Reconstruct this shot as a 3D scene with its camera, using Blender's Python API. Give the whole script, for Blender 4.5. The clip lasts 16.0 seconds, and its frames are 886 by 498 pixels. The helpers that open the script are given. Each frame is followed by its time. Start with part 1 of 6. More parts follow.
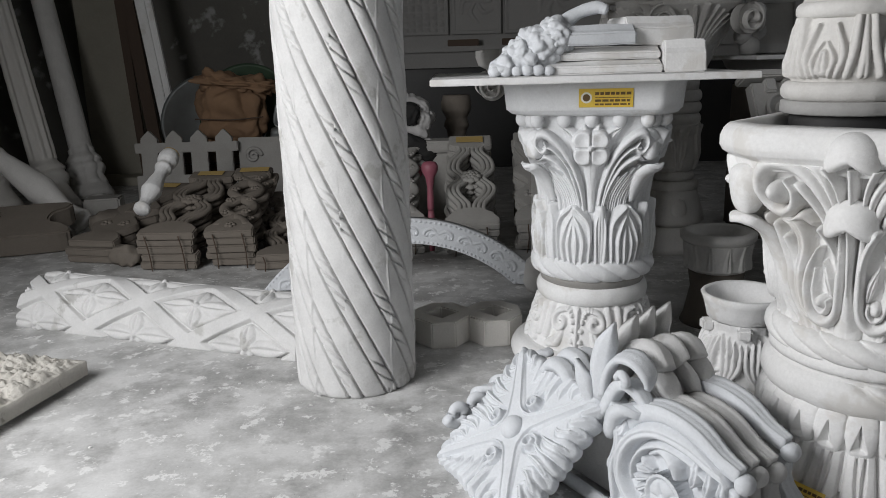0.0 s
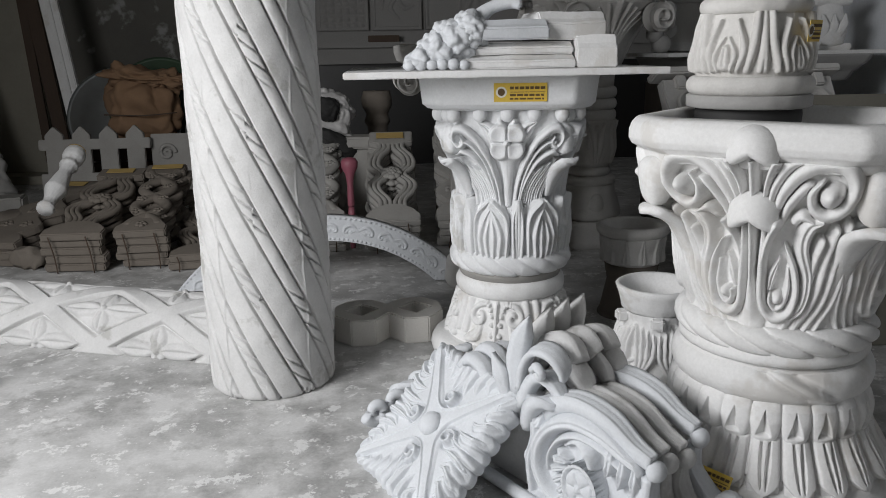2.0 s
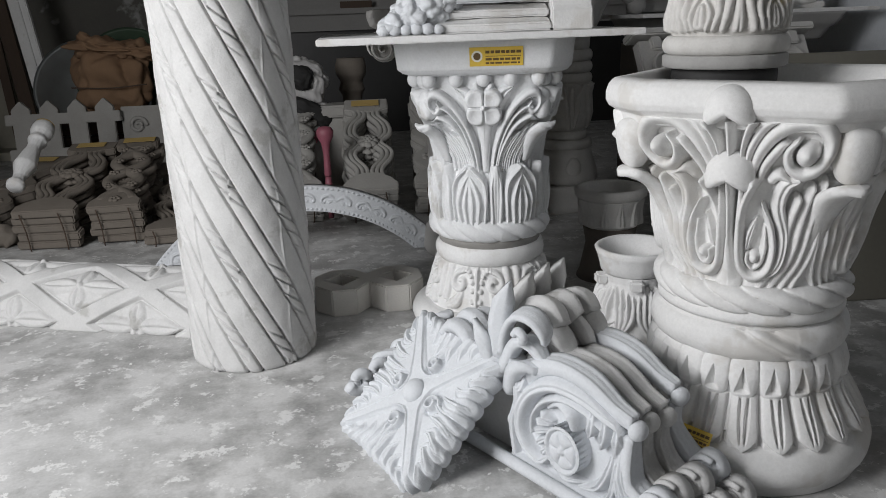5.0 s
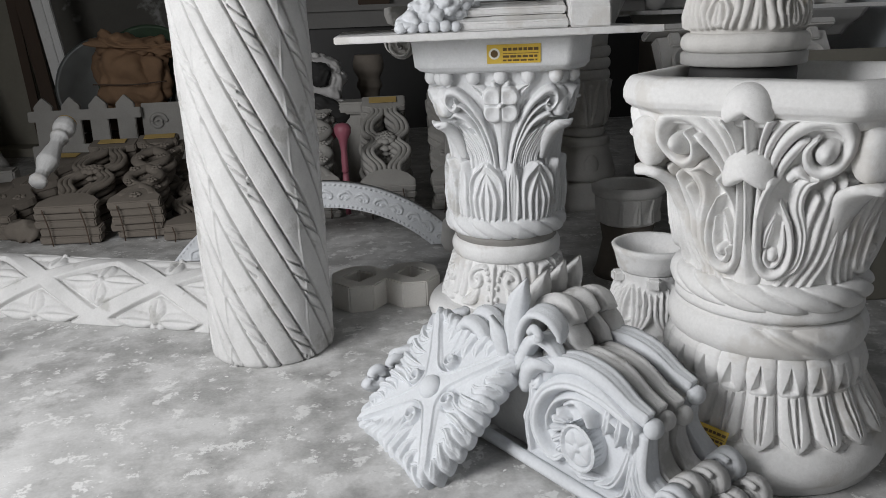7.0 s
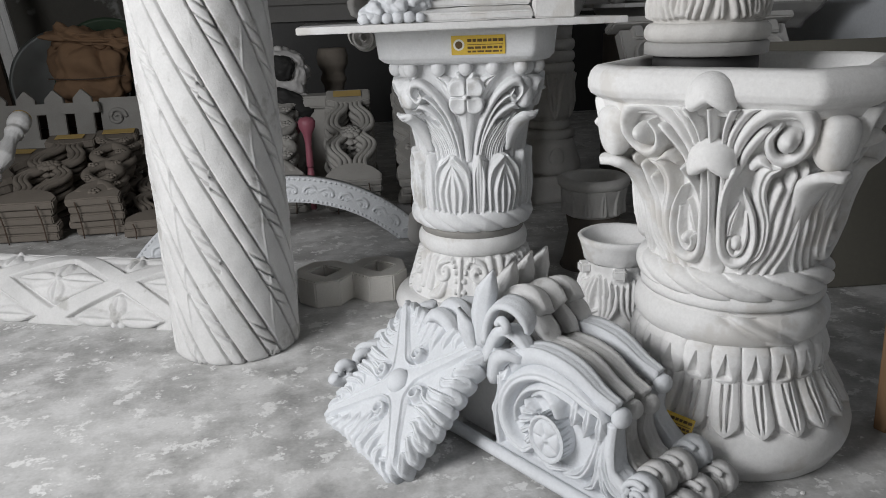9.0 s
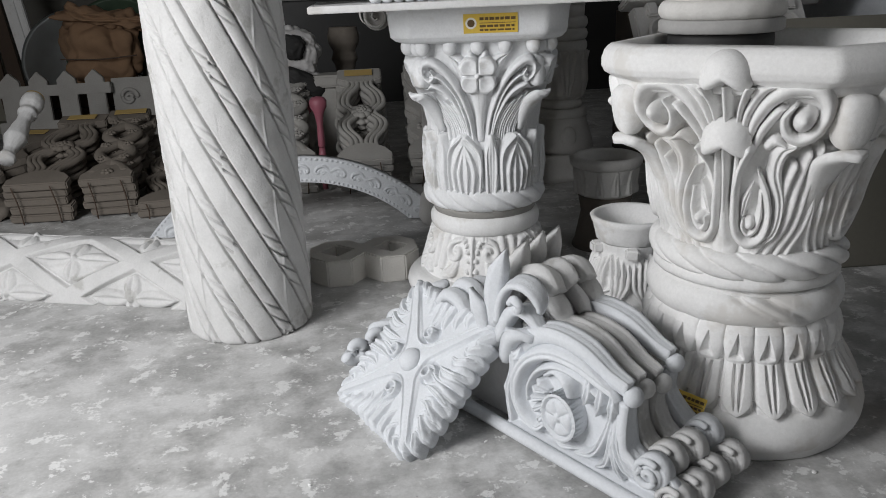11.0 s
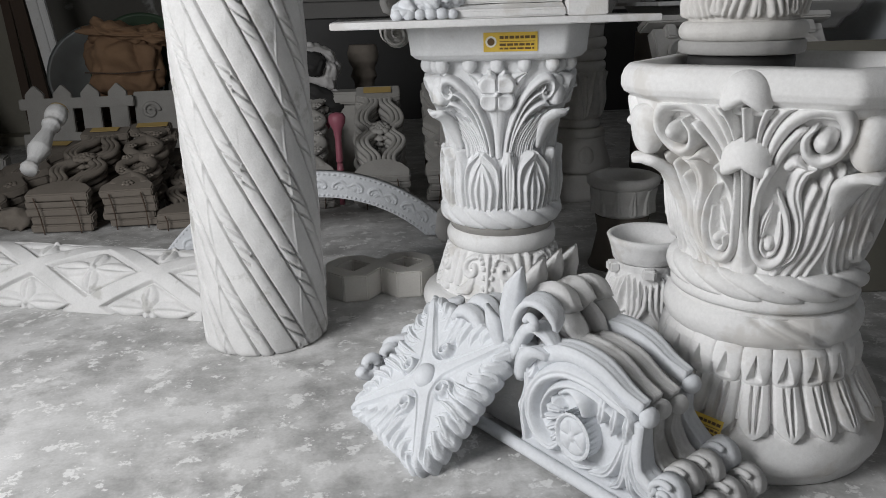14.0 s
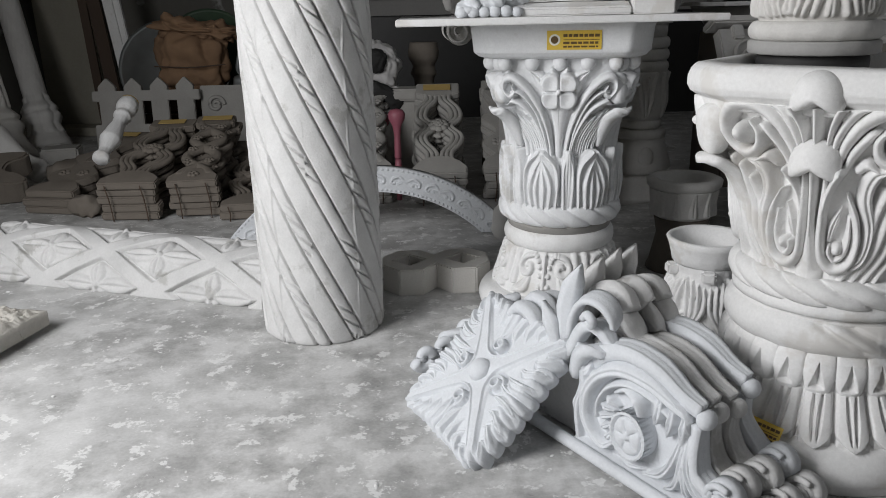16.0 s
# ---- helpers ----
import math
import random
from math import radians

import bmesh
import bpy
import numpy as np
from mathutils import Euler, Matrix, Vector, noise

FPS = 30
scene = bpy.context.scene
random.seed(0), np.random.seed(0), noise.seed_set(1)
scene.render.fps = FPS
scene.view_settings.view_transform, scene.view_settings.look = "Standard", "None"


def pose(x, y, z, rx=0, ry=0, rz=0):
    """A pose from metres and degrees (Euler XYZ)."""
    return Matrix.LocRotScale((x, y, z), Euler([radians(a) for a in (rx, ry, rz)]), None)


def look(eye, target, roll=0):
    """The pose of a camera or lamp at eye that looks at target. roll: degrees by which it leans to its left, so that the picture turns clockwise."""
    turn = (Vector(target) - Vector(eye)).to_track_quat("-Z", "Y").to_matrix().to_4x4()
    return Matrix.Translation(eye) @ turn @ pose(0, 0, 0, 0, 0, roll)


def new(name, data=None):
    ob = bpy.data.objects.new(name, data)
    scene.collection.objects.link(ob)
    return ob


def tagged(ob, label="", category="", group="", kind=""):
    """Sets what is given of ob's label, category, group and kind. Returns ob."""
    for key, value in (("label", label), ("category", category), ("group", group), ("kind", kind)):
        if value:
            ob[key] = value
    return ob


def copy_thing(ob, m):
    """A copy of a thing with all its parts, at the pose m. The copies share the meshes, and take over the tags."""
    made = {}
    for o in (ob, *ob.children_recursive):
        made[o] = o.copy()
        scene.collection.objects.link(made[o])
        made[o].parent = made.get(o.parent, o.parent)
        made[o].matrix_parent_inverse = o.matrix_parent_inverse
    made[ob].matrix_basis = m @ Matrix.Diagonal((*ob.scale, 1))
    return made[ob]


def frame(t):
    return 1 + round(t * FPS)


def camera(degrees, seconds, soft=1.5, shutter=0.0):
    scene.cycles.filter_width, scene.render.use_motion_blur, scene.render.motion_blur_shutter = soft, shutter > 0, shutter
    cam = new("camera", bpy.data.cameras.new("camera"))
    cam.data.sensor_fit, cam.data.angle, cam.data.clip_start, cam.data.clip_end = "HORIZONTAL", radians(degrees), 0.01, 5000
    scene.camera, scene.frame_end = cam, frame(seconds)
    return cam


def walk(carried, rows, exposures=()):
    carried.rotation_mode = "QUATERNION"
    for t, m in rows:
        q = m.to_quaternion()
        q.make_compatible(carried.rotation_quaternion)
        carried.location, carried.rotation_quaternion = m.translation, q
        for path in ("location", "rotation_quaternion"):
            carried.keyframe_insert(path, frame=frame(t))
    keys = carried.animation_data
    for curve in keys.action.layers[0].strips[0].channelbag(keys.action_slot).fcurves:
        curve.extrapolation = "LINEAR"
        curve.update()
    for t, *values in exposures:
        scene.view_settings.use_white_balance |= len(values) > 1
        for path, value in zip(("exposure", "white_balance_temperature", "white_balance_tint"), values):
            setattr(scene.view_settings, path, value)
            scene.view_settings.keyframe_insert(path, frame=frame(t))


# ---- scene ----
cam = camera(60.3, 16.0, soft=0.9)
PATH = [
    (0.0, (0.0000, 0.0000, 0.8800), (-0.0000, 1.9397, 0.3928), -1.600),
    (0.5, (0.0091, 0.0059, 0.8826), (0.0787, 1.9495, 0.4161), -1.992),
    (1.0, (0.0096, 0.0042, 0.8833), (0.0904, 1.9476, 0.4176), -2.027),
    (1.5, (0.0172, 0.0102, 0.8813), (0.1409, 1.9496, 0.4089), -1.581),
    (2.0, (0.0245, 0.0167, 0.8695), (0.2154, 1.9445, 0.3722), -1.039),
    (2.5, (0.0345, 0.0270, 0.8661), (0.2825, 1.9377, 0.3297), -0.960),
    (3.0, (0.0336, 0.0254, 0.8710), (0.3101, 1.9256, 0.3119), -2.774),
    (3.5, (0.0317, 0.0249, 0.8688), (0.3071, 1.9250, 0.3085), -2.765),
    (4.0, (0.0292, 0.0232, 0.8687), (0.2958, 1.9232, 0.3039), -2.665),
    (6.5, (0.0185, 0.0176, 0.8660), (0.2291, 1.9149, 0.2694), -1.552),
    (7.0, (0.0232, 0.0155, 0.8717), (0.2200, 1.9167, 0.2830), -2.211),
    (7.5, (0.0300, 0.0224, 0.8702), (0.2586, 1.9214, 0.2856), -2.533),
    (8.0, (0.0306, 0.0180, 0.8773), (0.2783, 1.9210, 0.3143), -2.586),
    (8.5, (0.0330, 0.0258, 0.8689), (0.3343, 1.9252, 0.3199), -1.926),
    (9.0, (0.0263, 0.0257, 0.8614), (0.3069, 1.9119, 0.2585), -2.094),
    (11.5, (0.0214, 0.0227, 0.8637), (0.2473, 1.8996, 0.2108), -2.719),
    (12.0, (0.0159, 0.0119, 0.8725), (0.1689, 1.9071, 0.2524), -3.258),
    (12.5, (0.0171, 0.0146, 0.8672), (0.1571, 1.9183, 0.2705), -3.170),
    (13.0, (0.0209, 0.0258, 0.8561), (0.2151, 1.9197, 0.2435), -2.253),
    (13.5, (0.0208, 0.0222, 0.8609), (0.2387, 1.9128, 0.2457), -1.620),
    (14.0, (0.0181, 0.0206, 0.8588), (0.2320, 1.9146, 0.2531), -1.695),
    (14.5, (0.0202, 0.0225, 0.8584), (0.2264, 1.9169, 0.2512), -1.704),
    (15.0, (0.0209, 0.0201, 0.8619), (0.2261, 1.9159, 0.2587), -1.767),
    (15.5, (0.0112, 0.0165, 0.8536), (0.2032, 1.9137, 0.2503), -1.712),
    (16.0, (0.0026, 0.0058, 0.8556), (0.0812, 1.9105, 0.2507), -1.241),
]
walk(cam, [(t, look(eye, aim, lean)) for t, eye, aim, lean in PATH])

# ---- world and light ----
world = bpy.data.worlds.new("sky")
scene.world = world
world.use_nodes = True
wn = world.node_tree.nodes
sky = wn.new("ShaderNodeTexSky")
sky.sky_type = "NISHITA"
sky.sun_disc = False
sky.sun_elevation, sky.sun_rotation = radians(40), radians(200)
wn["Background"].inputs[1].default_value = 0.016
world.node_tree.links.new(sky.outputs[0], wn["Background"].inputs[0])


def area_lamp(name, eye, aim, sx, sy, watts, colour):
    lamp = new(name, bpy.data.lights.new(name, "AREA"))
    lamp.data.shape, lamp.data.size, lamp.data.size_y = "RECTANGLE", sx, sy
    lamp.data.energy, lamp.data.color = watts, colour
    lamp.matrix_world = look(eye, aim)
    return lamp


# key lamp standing in for light through an unseen opening on the left
area_lamp("left_key_lamp", (-1.70, 0.50, 1.42), (-0.2, 1.9, 0.0), 1.1, 1.2, 66, (0.985, 0.985, 1.0))
# added fill lamp behind the camera, aimed at the back right
area_lamp("front_fill_lamp", (-0.6, -1.45, 1.5), (1.6, 4.0, 0.9), 2.3, 2.0, 2.2, (1.0, 0.985, 0.975))
scene.view_settings.exposure = 0.0

# ---- materials ----


def ramp(nt, fac, stops):
    r = nt.nodes.new("ShaderNodeValToRGB")
    while len(r.color_ramp.elements) < len(stops):
        r.color_ramp.elements.new(0.5)
    for e, (p, c) in zip(r.color_ramp.elements, stops):
        e.position, e.color = p, (*c, 1)
    nt.links.new(fac, r.inputs[0])
    return r.outputs[0]


def tex(nt, kind, scale, detail=6.0, rough=0.6, stretch=(1, 1, 1)):
    co = nt.nodes.new("ShaderNodeTexCoord")
    mp = nt.nodes.new("ShaderNodeMapping")
    mp.inputs["Scale"].default_value = stretch
    nt.links.new(co.outputs["Object"], mp.inputs[0])
    n = nt.nodes.new(kind)
    n.inputs["Scale"].default_value = scale
    if kind == "ShaderNodeTexNoise":
        n.inputs["Detail"].default_value, n.inputs["Roughness"].default_value = detail, rough
    nt.links.new(mp.outputs[0], n.inputs["Vector"])
    return n.outputs[0]


def mix(nt, fac, a, b, mode="MIX"):
    m = nt.nodes.new("ShaderNodeMix")
    m.data_type, m.blend_type = "RGBA", mode
    for sock, v in ((m.inputs[0], fac), (m.inputs[6], a), (m.inputs[7], b)):
        if isinstance(v, (int, float)):
            sock.default_value = v
        elif isinstance(v, tuple):
            sock.default_value = (*v, 1)
        else:
            nt.links.new(v, sock)
    return m.outputs[2]


def surface(name, base, stain, rough=0.8, scale=6.0, grain=180.0, bump=0.25, spots=None, metal=0.0, amount=0.6, stretch=(1, 1, 1), dist=0.004):
    """A dull mineral, wood or cloth surface: two scales of stain, fine grain and relief."""
    m = bpy.data.materials.new(name)
    m.use_nodes = True
    nt = m.node_tree
    b = nt.nodes["Principled BSDF"]
    big = tex(nt, "ShaderNodeTexNoise", scale, 8, 0.65, stretch)
    fine = tex(nt, "ShaderNodeTexNoise", grain, 4, 0.7, stretch)
    col = ramp(nt, big, [(0.38, base), (0.72, tuple(c * (1 - amount) + s * amount for c, s in zip(base, stain)))])
    col = mix(nt, 0.32, col, ramp(nt, fine, [(0.32, tuple(c * 0.82 for c in base)), (0.68, tuple(min(1, c * 1.09) for c in base))]))
    if spots:
        col = mix(nt, ramp(nt, tex(nt, "ShaderNodeTexNoise", spots[0], 5, 0.6), [(spots[1], (0, 0, 0)), (spots[1] + 0.06, (1, 1, 1))]), col, spots[2])
    nt.links.new(col, b.inputs["Base Color"])
    nt.links.new(ramp(nt, big, [(0.3, (rough,) * 3), (0.8, (max(0.05, rough - 0.15),) * 3)]), b.inputs["Roughness"])
    b.inputs["Metallic"].default_value = metal
    bm_ = nt.nodes.new("ShaderNodeBump")
    bm_.inputs["Strength"].default_value, bm_.inputs["Distance"].default_value = bump, dist
    nt.links.new(mix(nt, 0.4, fine, big), bm_.inputs["Height"])
    nt.links.new(bm_.outputs[0], b.inputs["Normal"])
    return m


CEMENT = surface("bluish_white_cement", (0.615, 0.612, 0.605), (0.33, 0.33, 0.325), 0.9, 6, 150, 0.5, (9, 0.6, (0.42, 0.415, 0.40)), dist=0.005)
CAPITAL = surface("powdery_bluish_cement", (0.76, 0.77, 0.78), (0.56, 0.56, 0.555), 0.9, 6, 150, 0.4, (9, 0.6, (0.6, 0.595, 0.58)), dist=0.004)
CRUMBLY = surface("crumbly_cream_cement", (0.47, 0.45, 0.41), (0.28, 0.265, 0.235), 0.92, 14, 120, 0.8, (22, 0.6, (0.22, 0.205, 0.18)), dist=0.006)
PLASTER = surface("white_plaster", (0.79, 0.79, 0.785), (0.62, 0.605, 0.58), 0.9, 5, 140, 0.4, (7, 0.56, (0.66, 0.645, 0.62)), dist=0.004)
BRIGHT = surface("fresh_white_cement", (0.655, 0.675, 0.70), (0.49, 0.505, 0.52), 0.9, 8, 150, 0.42, dist=0.005)
DUSTY = surface("dusty_grey_cement", (0.19, 0.166, 0.14), (0.095, 0.08, 0.062), 0.9, 7, 140, 0.3)
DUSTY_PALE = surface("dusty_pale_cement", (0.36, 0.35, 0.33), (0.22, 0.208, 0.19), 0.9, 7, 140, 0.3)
GREY = surface("plain_grey_cement", (0.38, 0.375, 0.365), (0.27, 0.265, 0.255), 0.88, 5, 140, 0.3)
STONEWARE = surface("pale_block_cement", (0.72, 0.70, 0.66), (0.58, 0.56, 0.52), 0.88, 8, 180, 0.3)
DARKWALL = surface("grimy_dark_wall", (0.13, 0.125, 0.11), (0.04, 0.038, 0.034), 0.85, 2.2, 60, 0.3, (3.1, 0.6, (0.3, 0.3, 0.29)))
PIER = surface("scuffed_olive_plaster", (0.34, 0.32, 0.265), (0.2, 0.19, 0.16), 0.85, 2.4, 70, 0.3)
PALEDUST = surface("dusty_white_cement", (0.68, 0.668, 0.645), (0.46, 0.445, 0.42), 0.9, 7, 140, 0.4)
OLIVE = surface("grey_olive_plaster", (0.15, 0.143, 0.118), (0.095, 0.09, 0.078), 0.85, 2.4, 70, 0.3)
PALEWALL = surface("pale_blue_wall_paint", (0.78, 0.81, 0.85), (0.68, 0.71, 0.75), 0.75, 1.8, 90, 0.12)
GREYWALL = surface("grey_display_wall", (0.30, 0.295, 0.285), (0.21, 0.205, 0.2), 0.8, 2.5, 90, 0.2)
JUTE = surface("brown_sackcloth", (0.27, 0.165, 0.095), (0.15, 0.09, 0.055), 0.95, 9, 260, 0.5)
PAPER = surface("white_sack_plastic", (0.6, 0.59, 0.58), (0.4, 0.39, 0.39), 0.6, 8, 120, 0.3)
PINK = surface("dusty_pink_plastic", (0.30, 0.09, 0.125), (0.2, 0.085, 0.1), 0.6, 9, 160, 0.15)
GREEN = surface("dirty_green_plastic", (0.05, 0.085, 0.05), (0.03, 0.045, 0.035), 0.6, 9, 160, 0.15)
BLACK = surface("soot_black_rubber", (0.018, 0.018, 0.018), (0.03, 0.028, 0.026), 0.8, 8, 160, 0.3)
WOOD = surface("raw_brown_wood", (0.33, 0.2, 0.11), (0.2, 0.115, 0.06), 0.75, 12, 120, 0.3, stretch=(6, 6, 0.6))
DARKWOOD = surface("dark_old_wood", (0.09, 0.06, 0.042), (0.045, 0.03, 0.022), 0.8, 12, 120, 0.3, stretch=(6, 6, 0.6))
STEEL = surface("galvanised_steel", (0.32, 0.34, 0.34), (0.2, 0.2, 0.19), 0.45, 7, 160, 0.15, metal=0.7)
YELLOW = surface("yellow_sticker_paper", (0.72, 0.50, 0.07), (0.6, 0.4, 0.06), 0.45, 12, 160, 0.05)
TAPE = surface("tan_paper_label", (0.48, 0.34, 0.12), (0.34, 0.25, 0.11), 0.7, 12, 160, 0.1)
INK = surface("brown_print", (0.12, 0.07, 0.02), (0.1, 0.06, 0.02), 0.6, 12, 160, 0.05)
WHITEPRINT = surface("white_print", (0.8, 0.78, 0.7), (0.7, 0.68, 0.6), 0.5, 12, 160, 0.05)
BLACKGLOSS = surface("black_lower_wall", (0.016, 0.016, 0.016), (0.035, 0.034, 0.032), 0.45, 2.5, 60, 0.15)


def floor_material():
    m = bpy.data.materials.new("trowelled_cement_floor")
    m.use_nodes = True
    nt = m.node_tree
    b = nt.nodes["Principled BSDF"]
    big = tex(nt, "ShaderNodeTexNoise", 1.6, 8, 0.6)
    mid = tex(nt, "ShaderNodeTexNoise", 7, 8, 0.65)
    fine = tex(nt, "ShaderNodeTexNoise", 130, 5, 0.7)
    dust = tex(nt, "ShaderNodeTexNoise", 15, 9, 0.72)
    blot = tex(nt, "ShaderNodeTexNoise", 3.2, 9, 0.7)
    fleck = tex(nt, "ShaderNodeTexNoise", 42, 7, 0.7)
    grit = tex(nt, "ShaderNodeTexNoise", 90, 3, 0.6)
    col = ramp(nt, mid, [(0.38, (0.25, 0.248, 0.242)), (0.5, (0.47, 0.467, 0.46)), (0.6, (0.68, 0.677, 0.67))])
    col = mix(nt, ramp(nt, big, [(0.42, (0, 0, 0)), (0.58, (0.6, 0.6, 0.6))]), col, (0.64, 0.64, 0.635))
    col = mix(nt, ramp(nt, blot, [(0.52, (0, 0, 0)), (0.6, (0.6, 0.6, 0.6))]), col, (0.21, 0.207, 0.2))
    col = mix(nt, ramp(nt, dust, [(0.565, (0, 0, 0)), (0.59, (0.9, 0.9, 0.9))]), col, (0.82, 0.82, 0.81))
    col = mix(nt, ramp(nt, fleck, [(0.64, (0, 0, 0)), (0.66, (0.85, 0.85, 0.85))]), col, (0.86, 0.86, 0.85))
    col = mix(nt, ramp(nt, grit, [(0.70, (0, 0, 0)), (0.73, (0.7, 0.7, 0.7))]), col, (0.12, 0.118, 0.112))
    col = mix(nt, 0.25, col, ramp(nt, fine, [(0.3, (0.2, 0.2, 0.19)), (0.7, (0.55, 0.55, 0.54))]))
    nt.links.new(col, b.inputs["Base Color"])
    nt.links.new(ramp(nt, mid, [(0.3, (0.38,) * 3), (0.7, (0.7,) * 3)]), b.inputs["Roughness"])
    bp = nt.nodes.new("ShaderNodeBump")
    bp.inputs["Strength"].default_value, bp.inputs["Distance"].default_value = 0.25, 0.004
    nt.links.new(mix(nt, 0.5, mid, fine), bp.inputs["Height"])
    nt.links.new(bp.outputs[0], b.inputs["Normal"])
    return m


FLOOR = floor_material()

# ---- mesh helpers ----


def mesh(name, verts, faces, mat, parent=None, label="", smooth=True):
    me = bpy.data.meshes.new(name)
    me.from_pydata([tuple(v) for v in verts], [], [tuple(f) for f in faces])
    me.materials.append(mat)
    if smooth:
        me.polygons.foreach_set("use_smooth", [True] * len(me.polygons))
    me.update()
    ob = new(name, me)
    ob.parent = parent
    return tagged(ob, label)


def part(name, bm, mat, parent=None, label="", smooth=False):
    me = bpy.data.meshes.new(name)
    bm.normal_update()
    bm.to_mesh(me)
    bm.free()
    me.materials.append(mat)
    if smooth:
        me.polygons.foreach_set("use_smooth", [True] * len(me.polygons))
    ob = new(name, me)
    ob.parent = parent
    return tagged(ob, label)


def thing(name, m, label, category, group="", kind=""):
    ob = new(name)
    ob.empty_display_size = 0.05
    ob.matrix_world = m
    return tagged(ob, label, category, group, kind)


def quads(nu, nv, closed):
    return [(j * nu + i, j * nu + (i + 1) % nu, (j + 1) * nu + (i + 1) % nu, (j + 1) * nu + i)
            for j in range(nv - 1) for i in range(nu if closed else nu - 1)]


def curve(pts, n=40):
    """A smooth line through a few points, n samples."""
    p = np.asarray(pts, float)
    if len(p) == 2:
        return p[0] + (p[1] - p[0]) * np.linspace(0, 1, n)[:, None]
    p = np.vstack([2 * p[0] - p[1], p, 2 * p[-1] - p[-2]])
    s = np.linspace(0, len(p) - 3 - 1e-9, n)
    k, f = s.astype(int), (s % 1)[:, None]
    a, b, c, d = p[k], p[k + 1], p[k + 2], p[k + 3]
    return 0.5 * (2 * b + (c - a) * f + (2 * a - 5 * b + 4 * c - d) * f**2 + (3 * b - a - 3 * c + d) * f**3)


def frond(U, V, H, pts, w, h, groove=0.0, n=110, square=0.5):
    """Raise on the relief H a rounded blade along pts; w and h are widths and heights along it; groove cuts its midrib."""
    c = curve(pts, n)
    ws = np.interp(np.linspace(0, 1, n), np.linspace(0, 1, len(w)), w)
    hs = np.interp(np.linspace(0, 1, n), np.linspace(0, 1, len(h)), h)
    lo, hi = c.min(0) - max(w), c.max(0) + max(w)
    near = (U > lo[0]) & (U < hi[0]) & (V > lo[1]) & (V < hi[1])
    if not near.any():
        return
    u, v = U[near], V[near]
    best, bh = np.full(u.shape, 9.0), np.zeros(u.shape)
    for (x, y), ww, hh in zip(c, ws, hs):
        d = np.hypot(u - x, v - y) / max(ww, 1e-5)
        closer = d < best
        best[closer], bh[closer] = d[closer], hh
    up = bh * np.clip(1 - best**2, 0, 1) ** square
    if groove:
        up -= groove * np.exp(-((best / 0.22) ** 2)) * (best < 1)
    H[near] = np.where(best < 1, np.maximum(H[near], up), H[near])


def dome(U, V, H, x, y, rx, ry, h):
    d = ((U - x) / rx) ** 2 + ((V - y) / ry) ** 2
    np.maximum(H, h * np.sqrt(np.clip(1 - d, 0, 1)), out=H)


def spiral(x, y, r, turns, a0, sense=1, n=30, inner=0.15):
    t = np.linspace(0, 1, n)
    a = a0 + sense * turns * 2 * math.pi * t
    rr = r * (1 - t * (1 - inner))
    return [(x + q * math.cos(b), y + q * math.sin(b)) for q, b in zip(rr, a)]


def lathe(name, zs, rs, mat, parent, relief=None, nu=96, nv=None, label="", sector=0, caps=True, turn=0.0, bumps=0.0008, at=(0, 0), square=None):
    """A turned body; relief(U, V, H) carves in metres, U along the girth from the middle of its sector."""
    nv = nv or len(zs)
    if nv != len(zs):
        s = np.concatenate([[0], np.cumsum(np.hypot(np.diff(zs), np.diff(rs)))])
        q = np.linspace(0, s[-1], nv)
        zz, rr = np.interp(q, s, zs), np.interp(q, s, rs)
    else:
        zz, rr = np.asarray(zs, float), np.asarray(rs, float)
    th = np.linspace(0, 2 * math.pi, nu, endpoint=False)
    T, Z = np.meshgrid(th, zz)
    R = np.repeat(rr[:, None], nu, 1)
    H = np.zeros_like(T)
    if relief:
        fold = T if not sector else (T + math.pi / sector) % (2 * math.pi / sector) - math.pi / sector
        relief((np.tan(fold) if square else fold) * max(rs), Z, H) if sector else relief(T, Z, H)
    if bumps:
        H += bumps * (np.sin(7.3 * T + 31 * Z) * np.sin(23 * Z + 2.1 * T + 1) + 0.6 * np.sin(17 * T - 57 * Z))
    if square:
        k = np.interp(Z, *square)
        R = R * (1 + k * ((np.abs(np.cos(T)) ** 6 + np.abs(np.sin(T)) ** 6) ** (-1 / 6) - 1))
    a = T + turn - math.pi / 2
    b = a - fold * k if square else a
    verts = np.stack([at[0] + R * np.cos(a) + H * np.cos(b), at[1] + R * np.sin(a) + H * np.sin(b), Z], -1).reshape(-1, 3).tolist()
    faces = quads(nu, nv, True)
    if caps:
        faces += [tuple(range(nu))[::-1], tuple(range((nv - 1) * nu, nv * nu))]
    return mesh(name, verts, faces, mat, parent, label)


def torus_profile(z0, z1, r, swell, n=9):
    a = np.linspace(-math.pi / 2, math.pi / 2, n)
    return (z0 + z1) / 2 + (z1 - z0) / 2 * np.sin(a), r + swell * np.cos(a)


